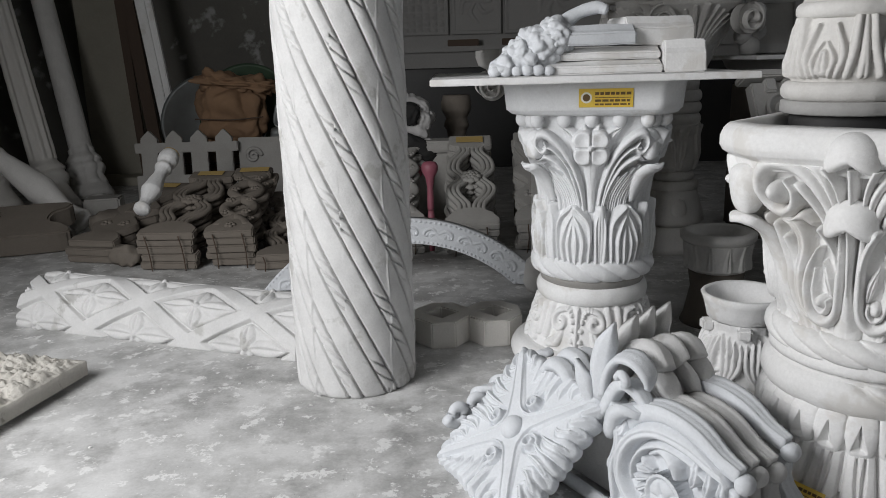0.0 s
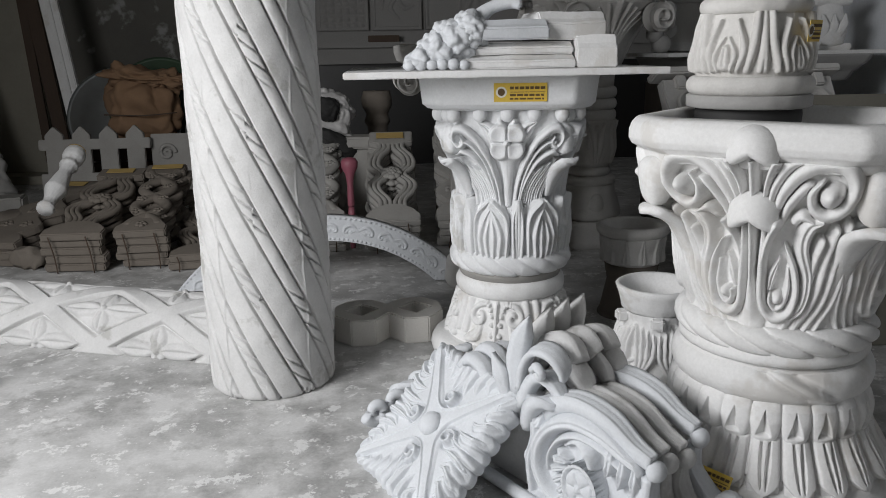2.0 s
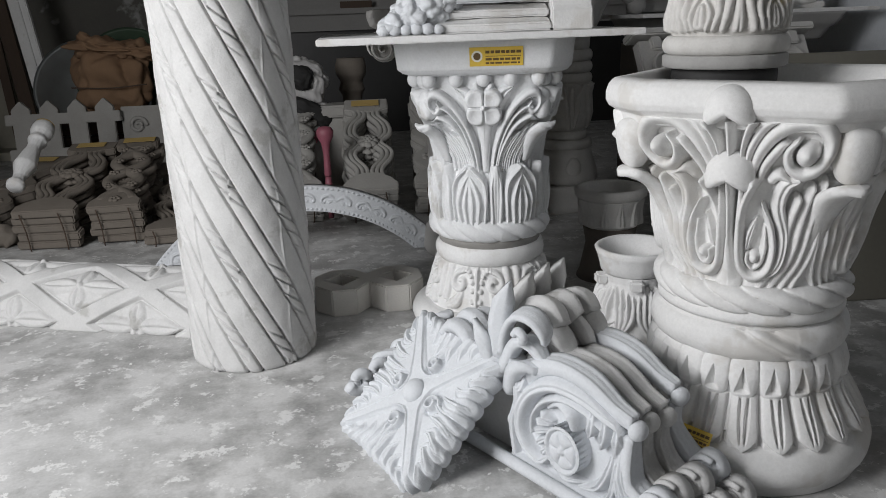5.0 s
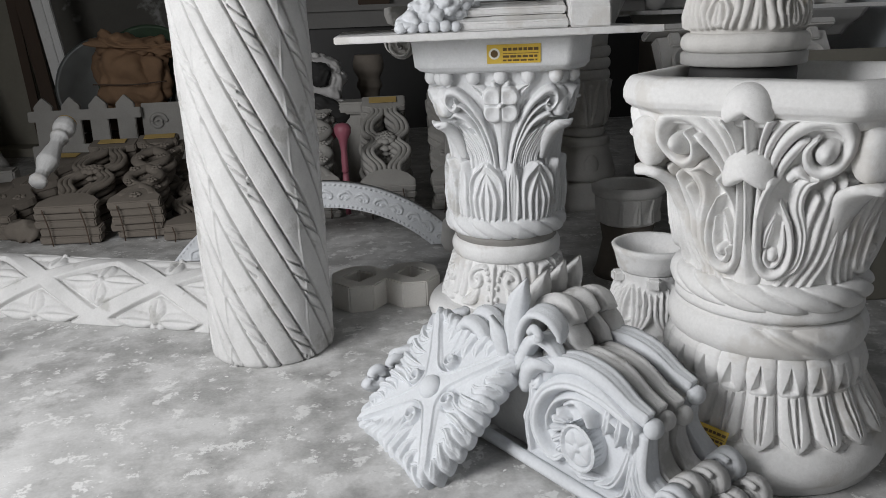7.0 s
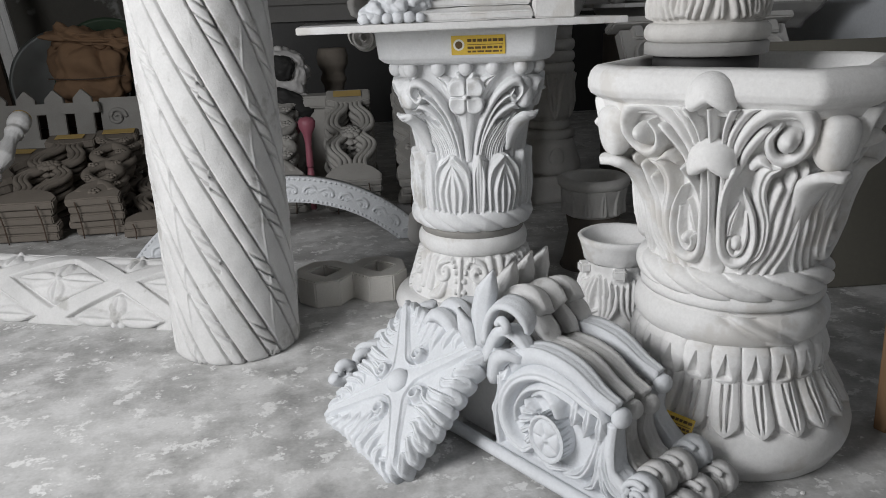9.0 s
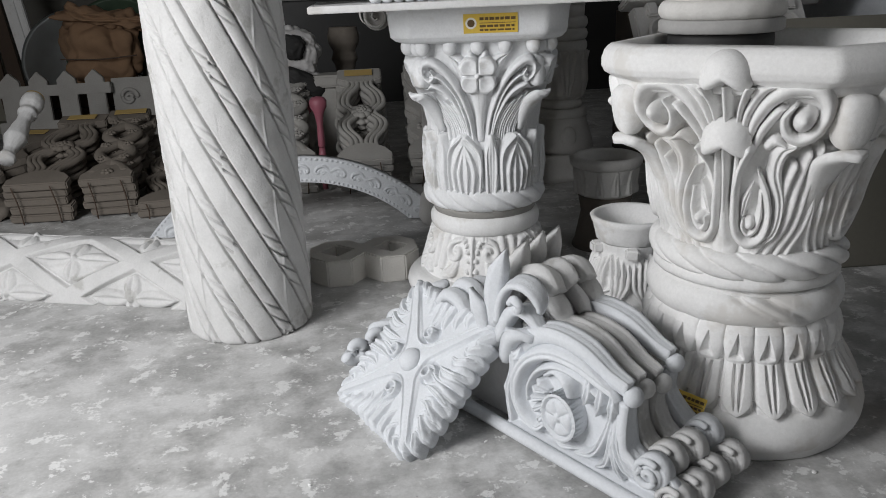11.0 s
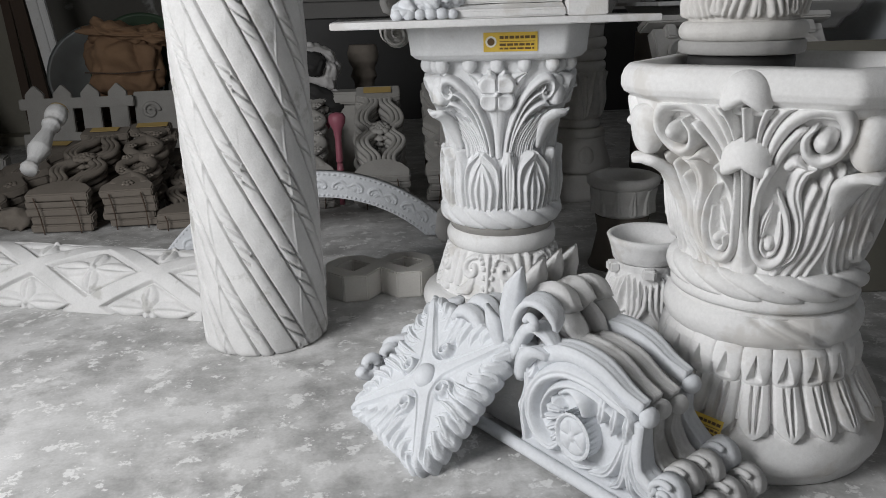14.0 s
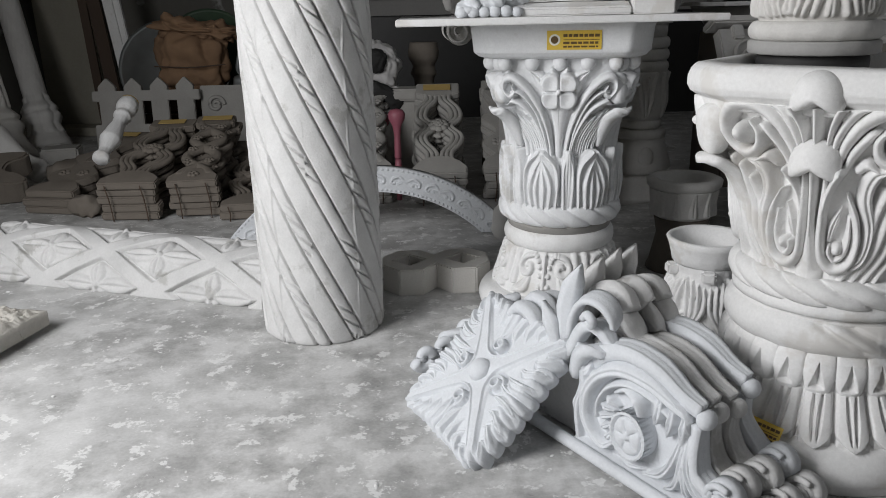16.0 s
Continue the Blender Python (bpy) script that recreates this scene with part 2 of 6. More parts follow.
def tube(name, pts, radii, mat, parent=None, label="", sides=10, n=None, flat=1.0, up=(0, 0, 1)):
    """A swept round or flattened bar along a smooth line, with closed rounded ends."""
    c = curve(pts, n or max(12, 6 * len(pts)))
    k = len(c)
    rr = np.interp(np.linspace(0, 1, k), np.linspace(0, 1, len(radii)), radii)
    tan = np.gradient(c, axis=0)
    tan /= np.linalg.norm(tan, axis=1)[:, None] + 1e-9
    verts = []
    upv = np.asarray(up, float)
    for p, t, r in zip(c, tan, rr):
        s = np.cross(t, upv)
        if np.linalg.norm(s) < 1e-3:
            s = np.cross(t, (0.3, 1, 0.1))
        s /= np.linalg.norm(s)
        o = np.cross(s, t)
        for i in range(sides):
            a = 2 * math.pi * i / sides
            verts.append(p + r * (math.cos(a) * s + flat * math.sin(a) * o))
    faces = quads(sides, k, True)
    verts += [c[0] - tan[0] * rr[0] * 0.4, c[-1] + tan[-1] * rr[-1] * 0.4]
    b = len(verts) - 2
    faces += [(b, (i + 1) % sides, i) for i in range(sides)]
    faces += [(b + 1, (k - 1) * sides + i, (k - 1) * sides + (i + 1) % sides) for i in range(sides)]
    return mesh(name, verts, faces, mat, parent, label)


def ball(name, at, r, mat, parent=None, label="", nu=16, nv=10):
    r = (r, r, r) if isinstance(r, (int, float)) else r
    verts = [(at[0] + r[0] * math.sin(math.pi * j / (nv - 1)) * math.cos(2 * math.pi * i / nu),
              at[1] + r[1] * math.sin(math.pi * j / (nv - 1)) * math.sin(2 * math.pi * i / nu),
              at[2] - r[2] * math.cos(math.pi * j / (nv - 1))) for j in range(nv) for i in range(nu)]
    return mesh(name, verts, quads(nu, nv, True), mat, parent, label)


def block(name, size, m, mat, parent=None, label="", bevel=0.004, rough=0.0, cuts=0):
    """A bevelled, slightly uneven slab; m places its middle."""
    bm = bmesh.new()
    bmesh.ops.create_cube(bm, size=1)
    bmesh.ops.scale(bm, vec=size, verts=bm.verts)
    if cuts:
        bmesh.ops.subdivide_edges(bm, edges=bm.edges[:], cuts=cuts, use_grid_fill=True)
    if bevel:
        sharp = [e for e in bm.edges if len(e.link_faces) == 2 and e.calc_face_angle() > 0.5]
        bmesh.ops.bevel(bm, geom=sharp, offset=min(bevel, min(size) * 0.3), segments=2, affect="EDGES")
    if rough:
        for v in bm.verts:
            v.co += rough * noise.noise_vector(v.co * 9 + Vector(size) * 7)
    bm.transform(m)
    return part(name, bm, mat, parent, label)


def prism(name, outline, z0, z1, m, mat, parent=None, label="", bevel=0.0, holes=()):
    """An extruded outline with holes through it."""
    bm = bmesh.new()
    loops = [outline, *holes]
    edges = []
    for lp in loops:
        vs = [bm.verts.new((x, y, z0)) for x, y in lp]
        edges += [bm.edges.new((vs[i], vs[(i + 1) % len(vs)])) for i in range(len(vs))]
    fill = bmesh.ops.triangle_fill(bm, edges=edges, use_beauty=True)["geom"]
    faces = [g for g in fill if isinstance(g, bmesh.types.BMFace)]
    ext = bmesh.ops.extrude_face_region(bm, geom=faces)["geom"]
    for v in ext:
        if isinstance(v, bmesh.types.BMVert):
            v.co.z = z1
    bmesh.ops.recalc_face_normals(bm, faces=bm.faces)
    if bevel:
        sharp = [e for e in bm.edges if len(e.link_faces) == 2 and e.calc_face_angle() > 0.6]
        bmesh.ops.bevel(bm, geom=sharp, offset=bevel, segments=2, affect="EDGES")
    bm.transform(m)
    return part(name, bm, mat, parent, label)


def sheet(name, U, V, W, H, mat, m, parent=None, label="", back=0.02):
    """A relief plate: grid U, V with heights H, rim walls and a flat back at -back; W masks nothing when None."""
    nv, nu = U.shape
    front = np.stack([U, V, H], -1).reshape(-1, 3)
    rear = np.stack([U, V, np.full_like(H, -back)], -1).reshape(-1, 3)
    n = nu * nv
    faces = quads(nu, nv, False)
    faces += [tuple(n + i for i in f[::-1]) for f in quads(nu, nv, False)] if W is not None else []
    rim = [i for i in range(nu)] + [j * nu + nu - 1 for j in range(1, nv)] + [(nv - 1) * nu + i for i in range(nu - 2, -1, -1)] + [j * nu for j in range(nv - 2, 0, -1)]
    for a, b in zip(rim, rim[1:] + rim[:1]):
        faces.append((a, n + a, n + b, b))
    if W is None:
        faces.append(tuple(n + i for i in rim)[::-1])
    verts = np.vstack([front, rear])
    verts = [m @ Vector(v) for v in verts.tolist()]
    return mesh(name, verts, faces, mat, parent, label)


def ngon(n, r, a0=0.0):
    return [(r * math.cos(a0 + 2 * math.pi * i / n), r * math.sin(a0 + 2 * math.pi * i / n)) for i in range(n)]


def chamfered(h, c):
    return [(h - c, -h), (h, -h + c), (h, h - c), (h - c, h), (-h + c, h), (-h, h - c), (-h, -h + c), (-h + c, -h)]


def rounded(h, c, r=0.011):
    """The outline of a square with cut corners, its eight turns softened."""
    p = [np.array(q) for q in chamfered(h, c)]
    out = []
    for k in range(8):
        a, b, d = p[k - 1], p[k], p[(k + 1) % 8]
        u, v = (a - b) / np.linalg.norm(a - b), (d - b) / np.linalg.norm(d - b)
        for t in (0, 0.33, 0.67, 1):
            out.append(tuple(b + u * r * (1 - t) ** 2 + v * r * t * t))
    return out


def stepped(name, rings, mat, parent, label="", turn=0.0, at=(0, 0), hollow=None):
    """A moulded slab from stacked cut-corner squares: rings of (z, half width, corner cut); hollow cuts a well of that half width."""
    rows = []
    for k in range(len(rings) - 1):
        for t in np.linspace(0, 1, 4, endpoint=False):
            rows.append([p * (1 - t) + q * t for p, q in zip(rings[k], rings[k + 1])])
    rows.append(list(rings[-1]))
    top = rings[-1][0]
    if hollow:
        rows += [(top + 0.002, hollow + 0.006, hollow * 0.27), (top - 0.004, hollow, hollow * 0.27), (rings[0][0], hollow * 0.92, hollow * 0.25)]
    else:
        rows += [(top + 0.0005, rings[-1][1] - 0.004, rings[-1][2])]
    bm = bmesh.new()
    rot = Matrix.Rotation(turn, 4, "Z")
    loops = [[bm.verts.new(rot @ Vector((x, y, z + 0.0016 * math.sin(19 * x + 13 * y) * (z > rings[0][0] + 0.01))) + Vector((*at, 0))) for x, y in rounded(h, c)] for z, h, c in rows]
    n = len(loops[0])
    for a, b in zip(loops, loops[1:] + ([loops[0]] if hollow else [])):
        for i in range(n):
            bm.faces.new((a[i], a[(i + 1) % n], b[(i + 1) % n], b[i]))
    if not hollow:
        bm.faces.new(loops[0][::-1])
        bm.faces.new(loops[-1])
    bmesh.ops.recalc_face_normals(bm, faces=bm.faces)
    return part(name, bm, mat, parent, label, smooth=True)


def leaf(name, pts, widths, side, mat, parent, fold=0.35, thick=0.006, n=16):
    """A modelled leaf: a folded, thick blade along pts, side gives its breadth."""
    c = curve(pts, n)
    ws = np.interp(np.linspace(0, 1, n), np.linspace(0, 1, len(widths)), widths)
    tan = np.gradient(c, axis=0)
    sd = np.asarray(side, float) / np.linalg.norm(side)
    verts = []
    q = np.array([-1, -0.6, -0.25, 0, 0.25, 0.6, 1])
    for p, t, w in zip(c, tan, ws):
        nrm = np.cross(sd, t)
        nrm /= np.linalg.norm(nrm) + 1e-9
        prof = fold * w * (1 - q**2) - 0.25 * fold * w * np.exp(-((q / 0.15) ** 2))
        for x, h in zip(q, prof):
            verts.append(p + sd * x * w + nrm * h)
        for x, h in zip(q[::-1], prof[::-1]):
            verts.append(p + sd * x * w * 0.96 + nrm * (h - thick - 0.3 * w * (1 - x * x)))
    faces = quads(14, n, True) + [tuple(range(14))[::-1], tuple(range((n - 1) * 14, n * 14))]
    return mesh(name, verts, faces, mat, parent)



# ---- the room ----
I4 = Matrix.Identity(4)


def slab(name, x0, x1, y0, y1, z0, z1, mat, label, category="wall"):
    ob = block(name, (x1 - x0, y1 - y0, z1 - z0), pose((x0 + x1) / 2, (y0 + y1) / 2, (z0 + z1) / 2), mat, None, "", 0)
    return tagged(ob, label, category, kind="structure")


slab("floor", -3.9, 2.8, -1.9, 6.6, -0.15, 0.0, FLOOR, "blotchy grey trowelled cement floor with white dust", "floor")
# ceiling is out of view; its dark tone keeps bounce light low
slab("ceiling", -3.9, 2.8, -1.9, 6.6, 3.2, 3.35, OLIVE, "plain dark ceiling slab, unseen, added to close the room", "ceiling")
slab("wall_left", -3.75, -3.6, 2.5, 6.35, 0.0, 3.2, DARKWALL, "grimy unpainted dark side wall")
slab("wall_right_dado", 2.5, 2.65, -1.65, 6.2, 0.0, 0.62, BLACKGLOSS, "black lower band of the side wall")
slab("wall_right", 2.503, 2.65, -1.65, 6.2, 0.62, 3.2, PALEWALL, "pale blue painted side wall")
slab("wall_back_left", -3.6, -0.75, 6.2, 6.35, 0.0, 3.2, DARKWALL, "dark sooty back wall with scuffs")
slab("wall_back_dado", -0.75, 2.65, 6.2, 6.35, 0.0, 0.92, BLACKGLOSS, "black lower part of the back wall")
slab("wall_back_right", -0.75, 2.65, 6.203, 6.35, 0.92, 3.2, GREYWALL, "grey upper back wall hung with relief panels")
# unseen walls added round the key lamp to shape its light
tagged(block("unseen_wall_splay", (2.16, 0.15, 3.2), pose(-2.79, 2.0, 1.6, 0, 0, -39), OLIVE, None, "", 0), "unseen grey plastered splayed wall, added beside the left lamp opening", "wall", kind="structure")
slab("unseen_wall_left", -1.95, -1.8, -1.65, -0.7, 0.0, 3.2, OLIVE, "unseen grey plastered wall, added beside the left lamp opening")
slab("unseen_lintel_left", -2.2, -1.8, -0.7, 1.45, 2.5, 3.2, OLIVE, "unseen grey plastered lintel, added over the left lamp opening")
# front wall behind the camera, added to hold back frontal light
slab("unseen_wall_front", 0.6, 2.65, -1.65, -1.5, 0.0, 3.2, OLIVE, "unseen painted pier, added to narrow the front opening")
slab("unseen_lintel_front", -1.8, 0.6, -1.65, -1.5, 2.6, 3.2, OLIVE, "unseen painted lintel, added over the front opening")

# ---- twisted column ----


def twisted_relief(T, Z, H):
    turns = 10 * (T + 2.8 * Z) / (2 * math.pi) + 0.346 + 0.03 * np.sin(3 * Z)
    phase, band = turns % 1.0, np.floor(turns)
    rope = np.abs(phase - 0.5) / 0.175
    flat = np.minimum(phase, 1 - phase) / 0.325
    H += np.where(rope < 1, 0.007 * np.sqrt(np.clip(1 - rope**2, 0, 1)) - 0.002, 0.003 * np.sqrt(np.clip(1 - flat**2, 0, 1)))
    H -= 0.013 * np.exp(-(((rope - 1.05) / 0.11) ** 2))
    # slanting cuts in groups, with plain stretches between them
    cut = (Z / 0.047 + 0.37 * band + 0.45 * (phase - 0.5) / 0.175 + 0.10 * np.sin(9 * Z + band)) % 1.0
    group = np.clip(4 * (0.62 - np.abs(((Z / 0.31 + 0.41 * band) % 1.0) - 0.5) * 2), 0, 1)
    d = cut - 0.5
    H -= np.where(rope < 0.92, group * (0.010 * np.exp(-((d / 0.05) ** 2)) + 0.006 * np.exp(-(d / 0.16) ** 2) * (d > 0)), 0)
    # casting seams: thin raised fins, one broken
    for a, h in ((0.70, 0.003), (-0.62 + 2 * math.pi, 0.004)):
        e = (T - a - 0.03 * np.sin(7 * Z) - 0.012 * np.sin(31 * Z + a)) * 0.165
        H += h * np.exp(-((e / 0.0025) ** 2)) * (0.6 + 0.4 * np.sin(23 * Z + 4 * np.sin(9 * Z)))


tw = thing("twisted_column", pose(-0.255, 2.045, 0), "bluish white cast cement column with spiral rope flutes", "column")
zs = np.concatenate([[0, 0.004, 0.012], np.linspace(0.02, 2.2, 760)])
rs = np.full(len(zs), 0.165)
rs[:3] = (0.157, 0.162, 0.1645)
lathe("shaft", zs, rs, CEMENT, tw, twisted_relief, nu=500, bumps=0.0006)

# ---- half-round beam with crossed ribs and flowers ----


def flower4(U, V, H, x, y, s, h, tilt=0.0):
    for k in range(4):
        a = tilt + k * math.pi / 2
        long = 2.0 if k % 2 == 0 else 0.95
        frond(U, V, H, [(x + 0.1 * s * math.cos(a), y + 0.1 * s * math.sin(a)), (x + long * s * math.cos(a), y + long * s * math.sin(a))],
              [0.05 * s, 0.34 * s, 0.40 * s, 0.26 * s, 0.02 * s], [h, h, h * 0.8, h * 0.4], h * 0.7, 24)
    dome(U, V, H, x, y, 0.17 * s, 0.17 * s, h * 1.5)


def beam():
    L = 1.13
    root = thing("half_round_beam", pose(-0.45, 2.165, 0, 0, 0, 180 - 20.5), "pale half-round cement beam with flowers between crossed ribs, lying on the floor", "beam")
    R, n_l, n_a = 0.145, 330, 150
    arc = math.pi * 0.98
    u = np.linspace(0, L, n_l)
    v = np.linspace(0, arc * R, n_a)
    U, V = np.meshgrid(u, v)
    H = np.zeros_like(U)
    per = 0.43
    mid = 0.135
    ribs = np.full_like(U, 9.0)
    hgt = 0.226
    for k in range(-2, 7):
        for s in (1, -1):
            x0 = k * per + 0.18
            d = np.abs((U - x0) * hgt - s * (V - mid) * per / 1.0) / math.hypot(hgt, per)
            ribs = np.minimum(ribs, d)
    H += 0.012 * np.clip((0.024 - ribs) / 0.003, 0, 1)
    for k in range(-1, 6):
        for row in (-1, 0, 1, 2, 3):
            fx, fy = k * per + 0.18 + (per / 2 if row % 2 == 0 else 0), mid + row * hgt * 0.5
            F = np.zeros_like(U)
            flower4(U, V, F, fx, fy, 0.072, 0.014, 0)
            H = np.maximum(H, F)
    H -= 0.010 * np.exp(-(((ribs - 0.0275) / 0.0032) ** 2))
    H += 0.0012 * np.sin(31 * U + 9 * V) * np.sin(47 * V)
    a = V / R
    X, Y, Z = U, (R + H) * np.cos(a), (R + H) * np.sin(a)
    pts = np.stack([X, R - Y, Z], -1)
    outer = pts.reshape(-1, 3)
    ri = R - 0.03
    inner = np.stack([X, -(ri * np.cos(a) - R), ri * np.sin(a)], -1).reshape(-1, 3)
    n = len(outer)
    faces = [f[::-1] for f in quads(n_l, n_a, False)]
    faces += [tuple(n + i for i in f) for f in quads(n_l, n_a, False)]
    rim = list(range(n_l)) + [j * n_l + n_l - 1 for j in range(1, n_a)] + [(n_a - 1) * n_l + i for i in range(n_l - 2, -1, -1)] + [j * n_l for j in range(n_a - 2, 0, -1)]
    faces += [(p, q, n + q, n + p) for p, q in zip(rim, rim[1:] + rim[:1])]
    mesh("shell", (np.vstack([outer, inner]) * (1, -1, 1)).tolist(), faces, CEMENT, root)


beam()

# ---- column with the flowered capital ----
SK = 0.433, 2.15


def rope_relief(n, h, slant):
    def f(T, Z, H):
        z0, z1 = Z.min(), Z.max()
        p = (n * T / (2 * math.pi) + slant * (Z - z0) / (z1 - z0)) % 1.0
        H += h * (np.sqrt(np.clip(1 - ((p - 0.5) / 0.5) ** 2, 0, 1)) - 0.7) - h * 0.5 * np.exp(-((np.minimum(p, 1 - p) / 0.06) ** 2))
    return f


def scroll_relief(U, V, H):
    for s in (1, -1):
        frond(U, V, H, [(s * 0.012, 0.075), (s * 0.014, 0.15), (s * 0.03, 0.187), *[(s * x, y) for x, y in spiral(0.055, 0.155, 0.03, 1.1, 1.6, -1, 20)]],
              [0.007, 0.009, 0.010, 0.009, 0.006], [0.012, 0.014, 0.014, 0.012], 0, 60)
        frond(U, V, H, [(s * 0.085, 0.09), (s * 0.062, 0.10), (s * 0.05, 0.125)], [0.012, 0.018, 0.01], [0.016, 0.018, 0.008], 0.003)
        frond(U, V, H, [(s * 0.1, 0.11), (s * 0.098, 0.19)], [0.012, 0.012], [0.012, 0.012])
    frond(U, V, H, [(0, 0.075), (0, 0.19)], [0.006, 0.007], [0.012, 0.013])


def leaf_tier(U, V, H):
    frond(U, V, H, [(0, 0.325), (0, 0.40), (0, 0.45), (0, 0.474)], [0.040, 0.047, 0.040, 0.016], [0.010, 0.012, 0.020, 0.032], 0, 60, 0.35)
    for s in (1, -1):
        frond(U, V, H, [(s * 0.040, 0.325), (s * 0.044, 0.40), (s * 0.036, 0.445), (s * 0.006, 0.479)], [0.004, 0.005, 0.007, 0.007], [0.016, 0.020, 0.028, 0.036], 0, 80, 0.5)
        frond(U, V, H, [(s * 0.022, 0.325), (s * 0.027, 0.385), (s * 0.016, 0.43), (s * 0.002, 0.458)], [0.006, 0.008, 0.006, 0.002], [0.018, 0.022, 0.024, 0.026], 0, 60, 0.6)
        frond(U, V, H, [(s * 0.007, 0.325), (s * 0.010, 0.385), (s * 0.003, 0.435)], [0.005, 0.007, 0.001], [0.018, 0.022, 0.020], 0, 50, 0.6)
        frond(U, V, H, [(s * 0.076, 0.325), (s * 0.076, 0.42), (s * 0.076, 0.476)], [0.020, 0.025, 0.020], [0.010, 0.018, 0.036], 0.012, 60, 0.4)
        frond(U, V, H, [(s * 0.060, 0.325), (s * 0.058, 0.42), (s * 0.062, 0.455)], [0.006, 0.005, 0.003], [0.014, 0.020, 0.026], 0, 50)


def bell_relief(U, V, H):
    for s in (1, -1):
        # acanthus side leaf: a spine with leaflets, its tip thrown out at the corner
        for i, (x0, x1, z1) in enumerate(((0.040, 0.085, 0.565), (0.056, 0.112, 0.575), (0.074, 0.142, 0.585), (0.096, 0.168, 0.594), (0.122, 0.182, 0.585))):
            frond(U, V, H, [(s * x0, 0.472), (s * (x0 + 0.010), 0.515), (s * (x0 + x1) * 0.52, 0.548 + 0.003 * i), (s * x1, z1)], [0.010, 0.014, 0.013, 0.003], [0.014, 0.022, 0.028, 0.030], 0.006, 70, 0.6)
        frond(U, V, H, [(s * 0.034, 0.472), (s * 0.052, 0.53), (s * 0.088, 0.588), (s * 0.135, 0.614), (s * 0.172, 0.606)], [0.005, 0.008, 0.010, 0.010, 0.004], [0.020, 0.028, 0.034, 0.036, 0.034], 0.0, 90, 0.5)
        # scroll in two strands
        sc = [(0.020, 0.472), (0.032, 0.533), (0.054, 0.594), (0.086, 0.648), (0.122, 0.676), (0.156, 0.672), (0.168, 0.646), (0.148, 0.628), (0.126, 0.640), (0.132, 0.656)]
        frond(U, V, H, [(s * x, z) for x, z in sc], [0.006, 0.008, 0.010, 0.012, 0.013, 0.013, 0.011, 0.009, 0.007, 0.003], [0.022, 0.028, 0.032, 0.036, 0.038, 0.038, 0.036, 0.032, 0.03], 0, 140, 0.4)
        frond(U, V, H, [(s * 0.032, 0.480), (s * 0.050, 0.548), (s * 0.078, 0.606), (s * 0.112, 0.638), (s * 0.14, 0.64)], [0.004, 0.006, 0.007, 0.006, 0.005], [0.022, 0.028, 0.032, 0.032, 0.03], 0, 90, 0.5)
        # leaf tips behind the flower
        frond(U, V, H, [(s * 0.036, 0.640), (s * 0.050, 0.676), (s * 0.074, 0.694)], [0.016, 0.018, 0.004], [0.018, 0.024, 0.026], 0.010, 50, 0.5)
        frond(U, V, H, [(s * 0.006, 0.672), (s * 0.018, 0.697)], [0.012, 0.008], [0.02, 0.024], 0, 30)
    frond(U, V, H, [(0, 0.472), (0, 0.54), (0, 0.605)], [0.010, 0.015, 0.026], [0.016, 0.020, 0.026], 0, 60, 0.3)
    # four-petalled flower
    for i in range(4):
        b = math.pi / 4 + i * math.pi / 2
        x, y = 0.028 * math.cos(b), 0.642 + 0.028 * math.sin(b)
        P = np.zeros_like(H)
        d = np.sqrt(((U - x) / 0.030) ** 2 + ((V - y) / 0.030) ** 2)
        P = np.where(d < 1, 0.042 * np.clip(1 - d**6, 0, 1) ** 0.5 - 0.008 * np.clip(1 - (d / 0.75) ** 2, 0, 1), 0)
        cleft = 0.012 * np.exp(-((np.minimum(np.abs(U), np.abs(V - 0.642)) / 0.0025) ** 2))
        np.maximum(H, P - cleft * (d < 1), out=H)
    dome(U, V, H, 0, 0.642, 0.011, 0.011, 0.048)


def volute(name, at, out, r, mat, parent, sense=1, width=0.02, turns=1.6, thick=0.012):
    """A scroll: a spiral band standing out from the bell, flat to the viewer along out."""
    o = Vector((out[0], out[1], 0)).normalized()
    side = Vector((-o.y, o.x, 0)) * sense
    n = 46
    verts, faces = [], []
    for k in range(n):
        t = k / (n - 1)
        a = math.pi * 0.5 + 2 * math.pi * turns * t
        rr = r * (1 - 0.8 * t)
        th = thick * (1 - 0.45 * t)
        rise = width * (0.6 + 0.5 * t)
        c, s = math.cos(a), math.sin(a)
        for q, w in ((rr, -width), (rr, rise * 0.7), (rr - th * 0.3, rise), (rr - th * 0.7, rise), (rr - th, rise * 0.7), (rr - th, -width)):
            verts.append(Vector(at) + side * (q * -c) + Vector((0, 0, 1)) * (q * s) + o * w)
    for k in range(n - 1):
        for i in range(5):
            faces.append((k * 6 + i, k * 6 + i + 1, (k + 1) * 6 + i + 1, (k + 1) * 6 + i))
    b = len(verts)
    m = 18
    verts += [Vector(at) + side * (0.92 * r * math.cos(2 * math.pi * i / m)) + Vector((0, 0, 0.92 * r * math.sin(2 * math.pi * i / m))) + o * 0.0 for i in range(m)]
    verts += [Vector(at) + side * (0.92 * r * math.cos(2 * math.pi * i / m)) + Vector((0, 0, 0.92 * r * math.sin(2 * math.pi * i / m))) - o * width * 1.6 for i in range(m)]
    faces += [tuple(range(b, b + m))]
    faces += [(b + i, b + (i + 1) % m, b + m + (i + 1) % m, b + m + i) for i in range(m)]
    return mesh(name, verts, faces, mat, parent)


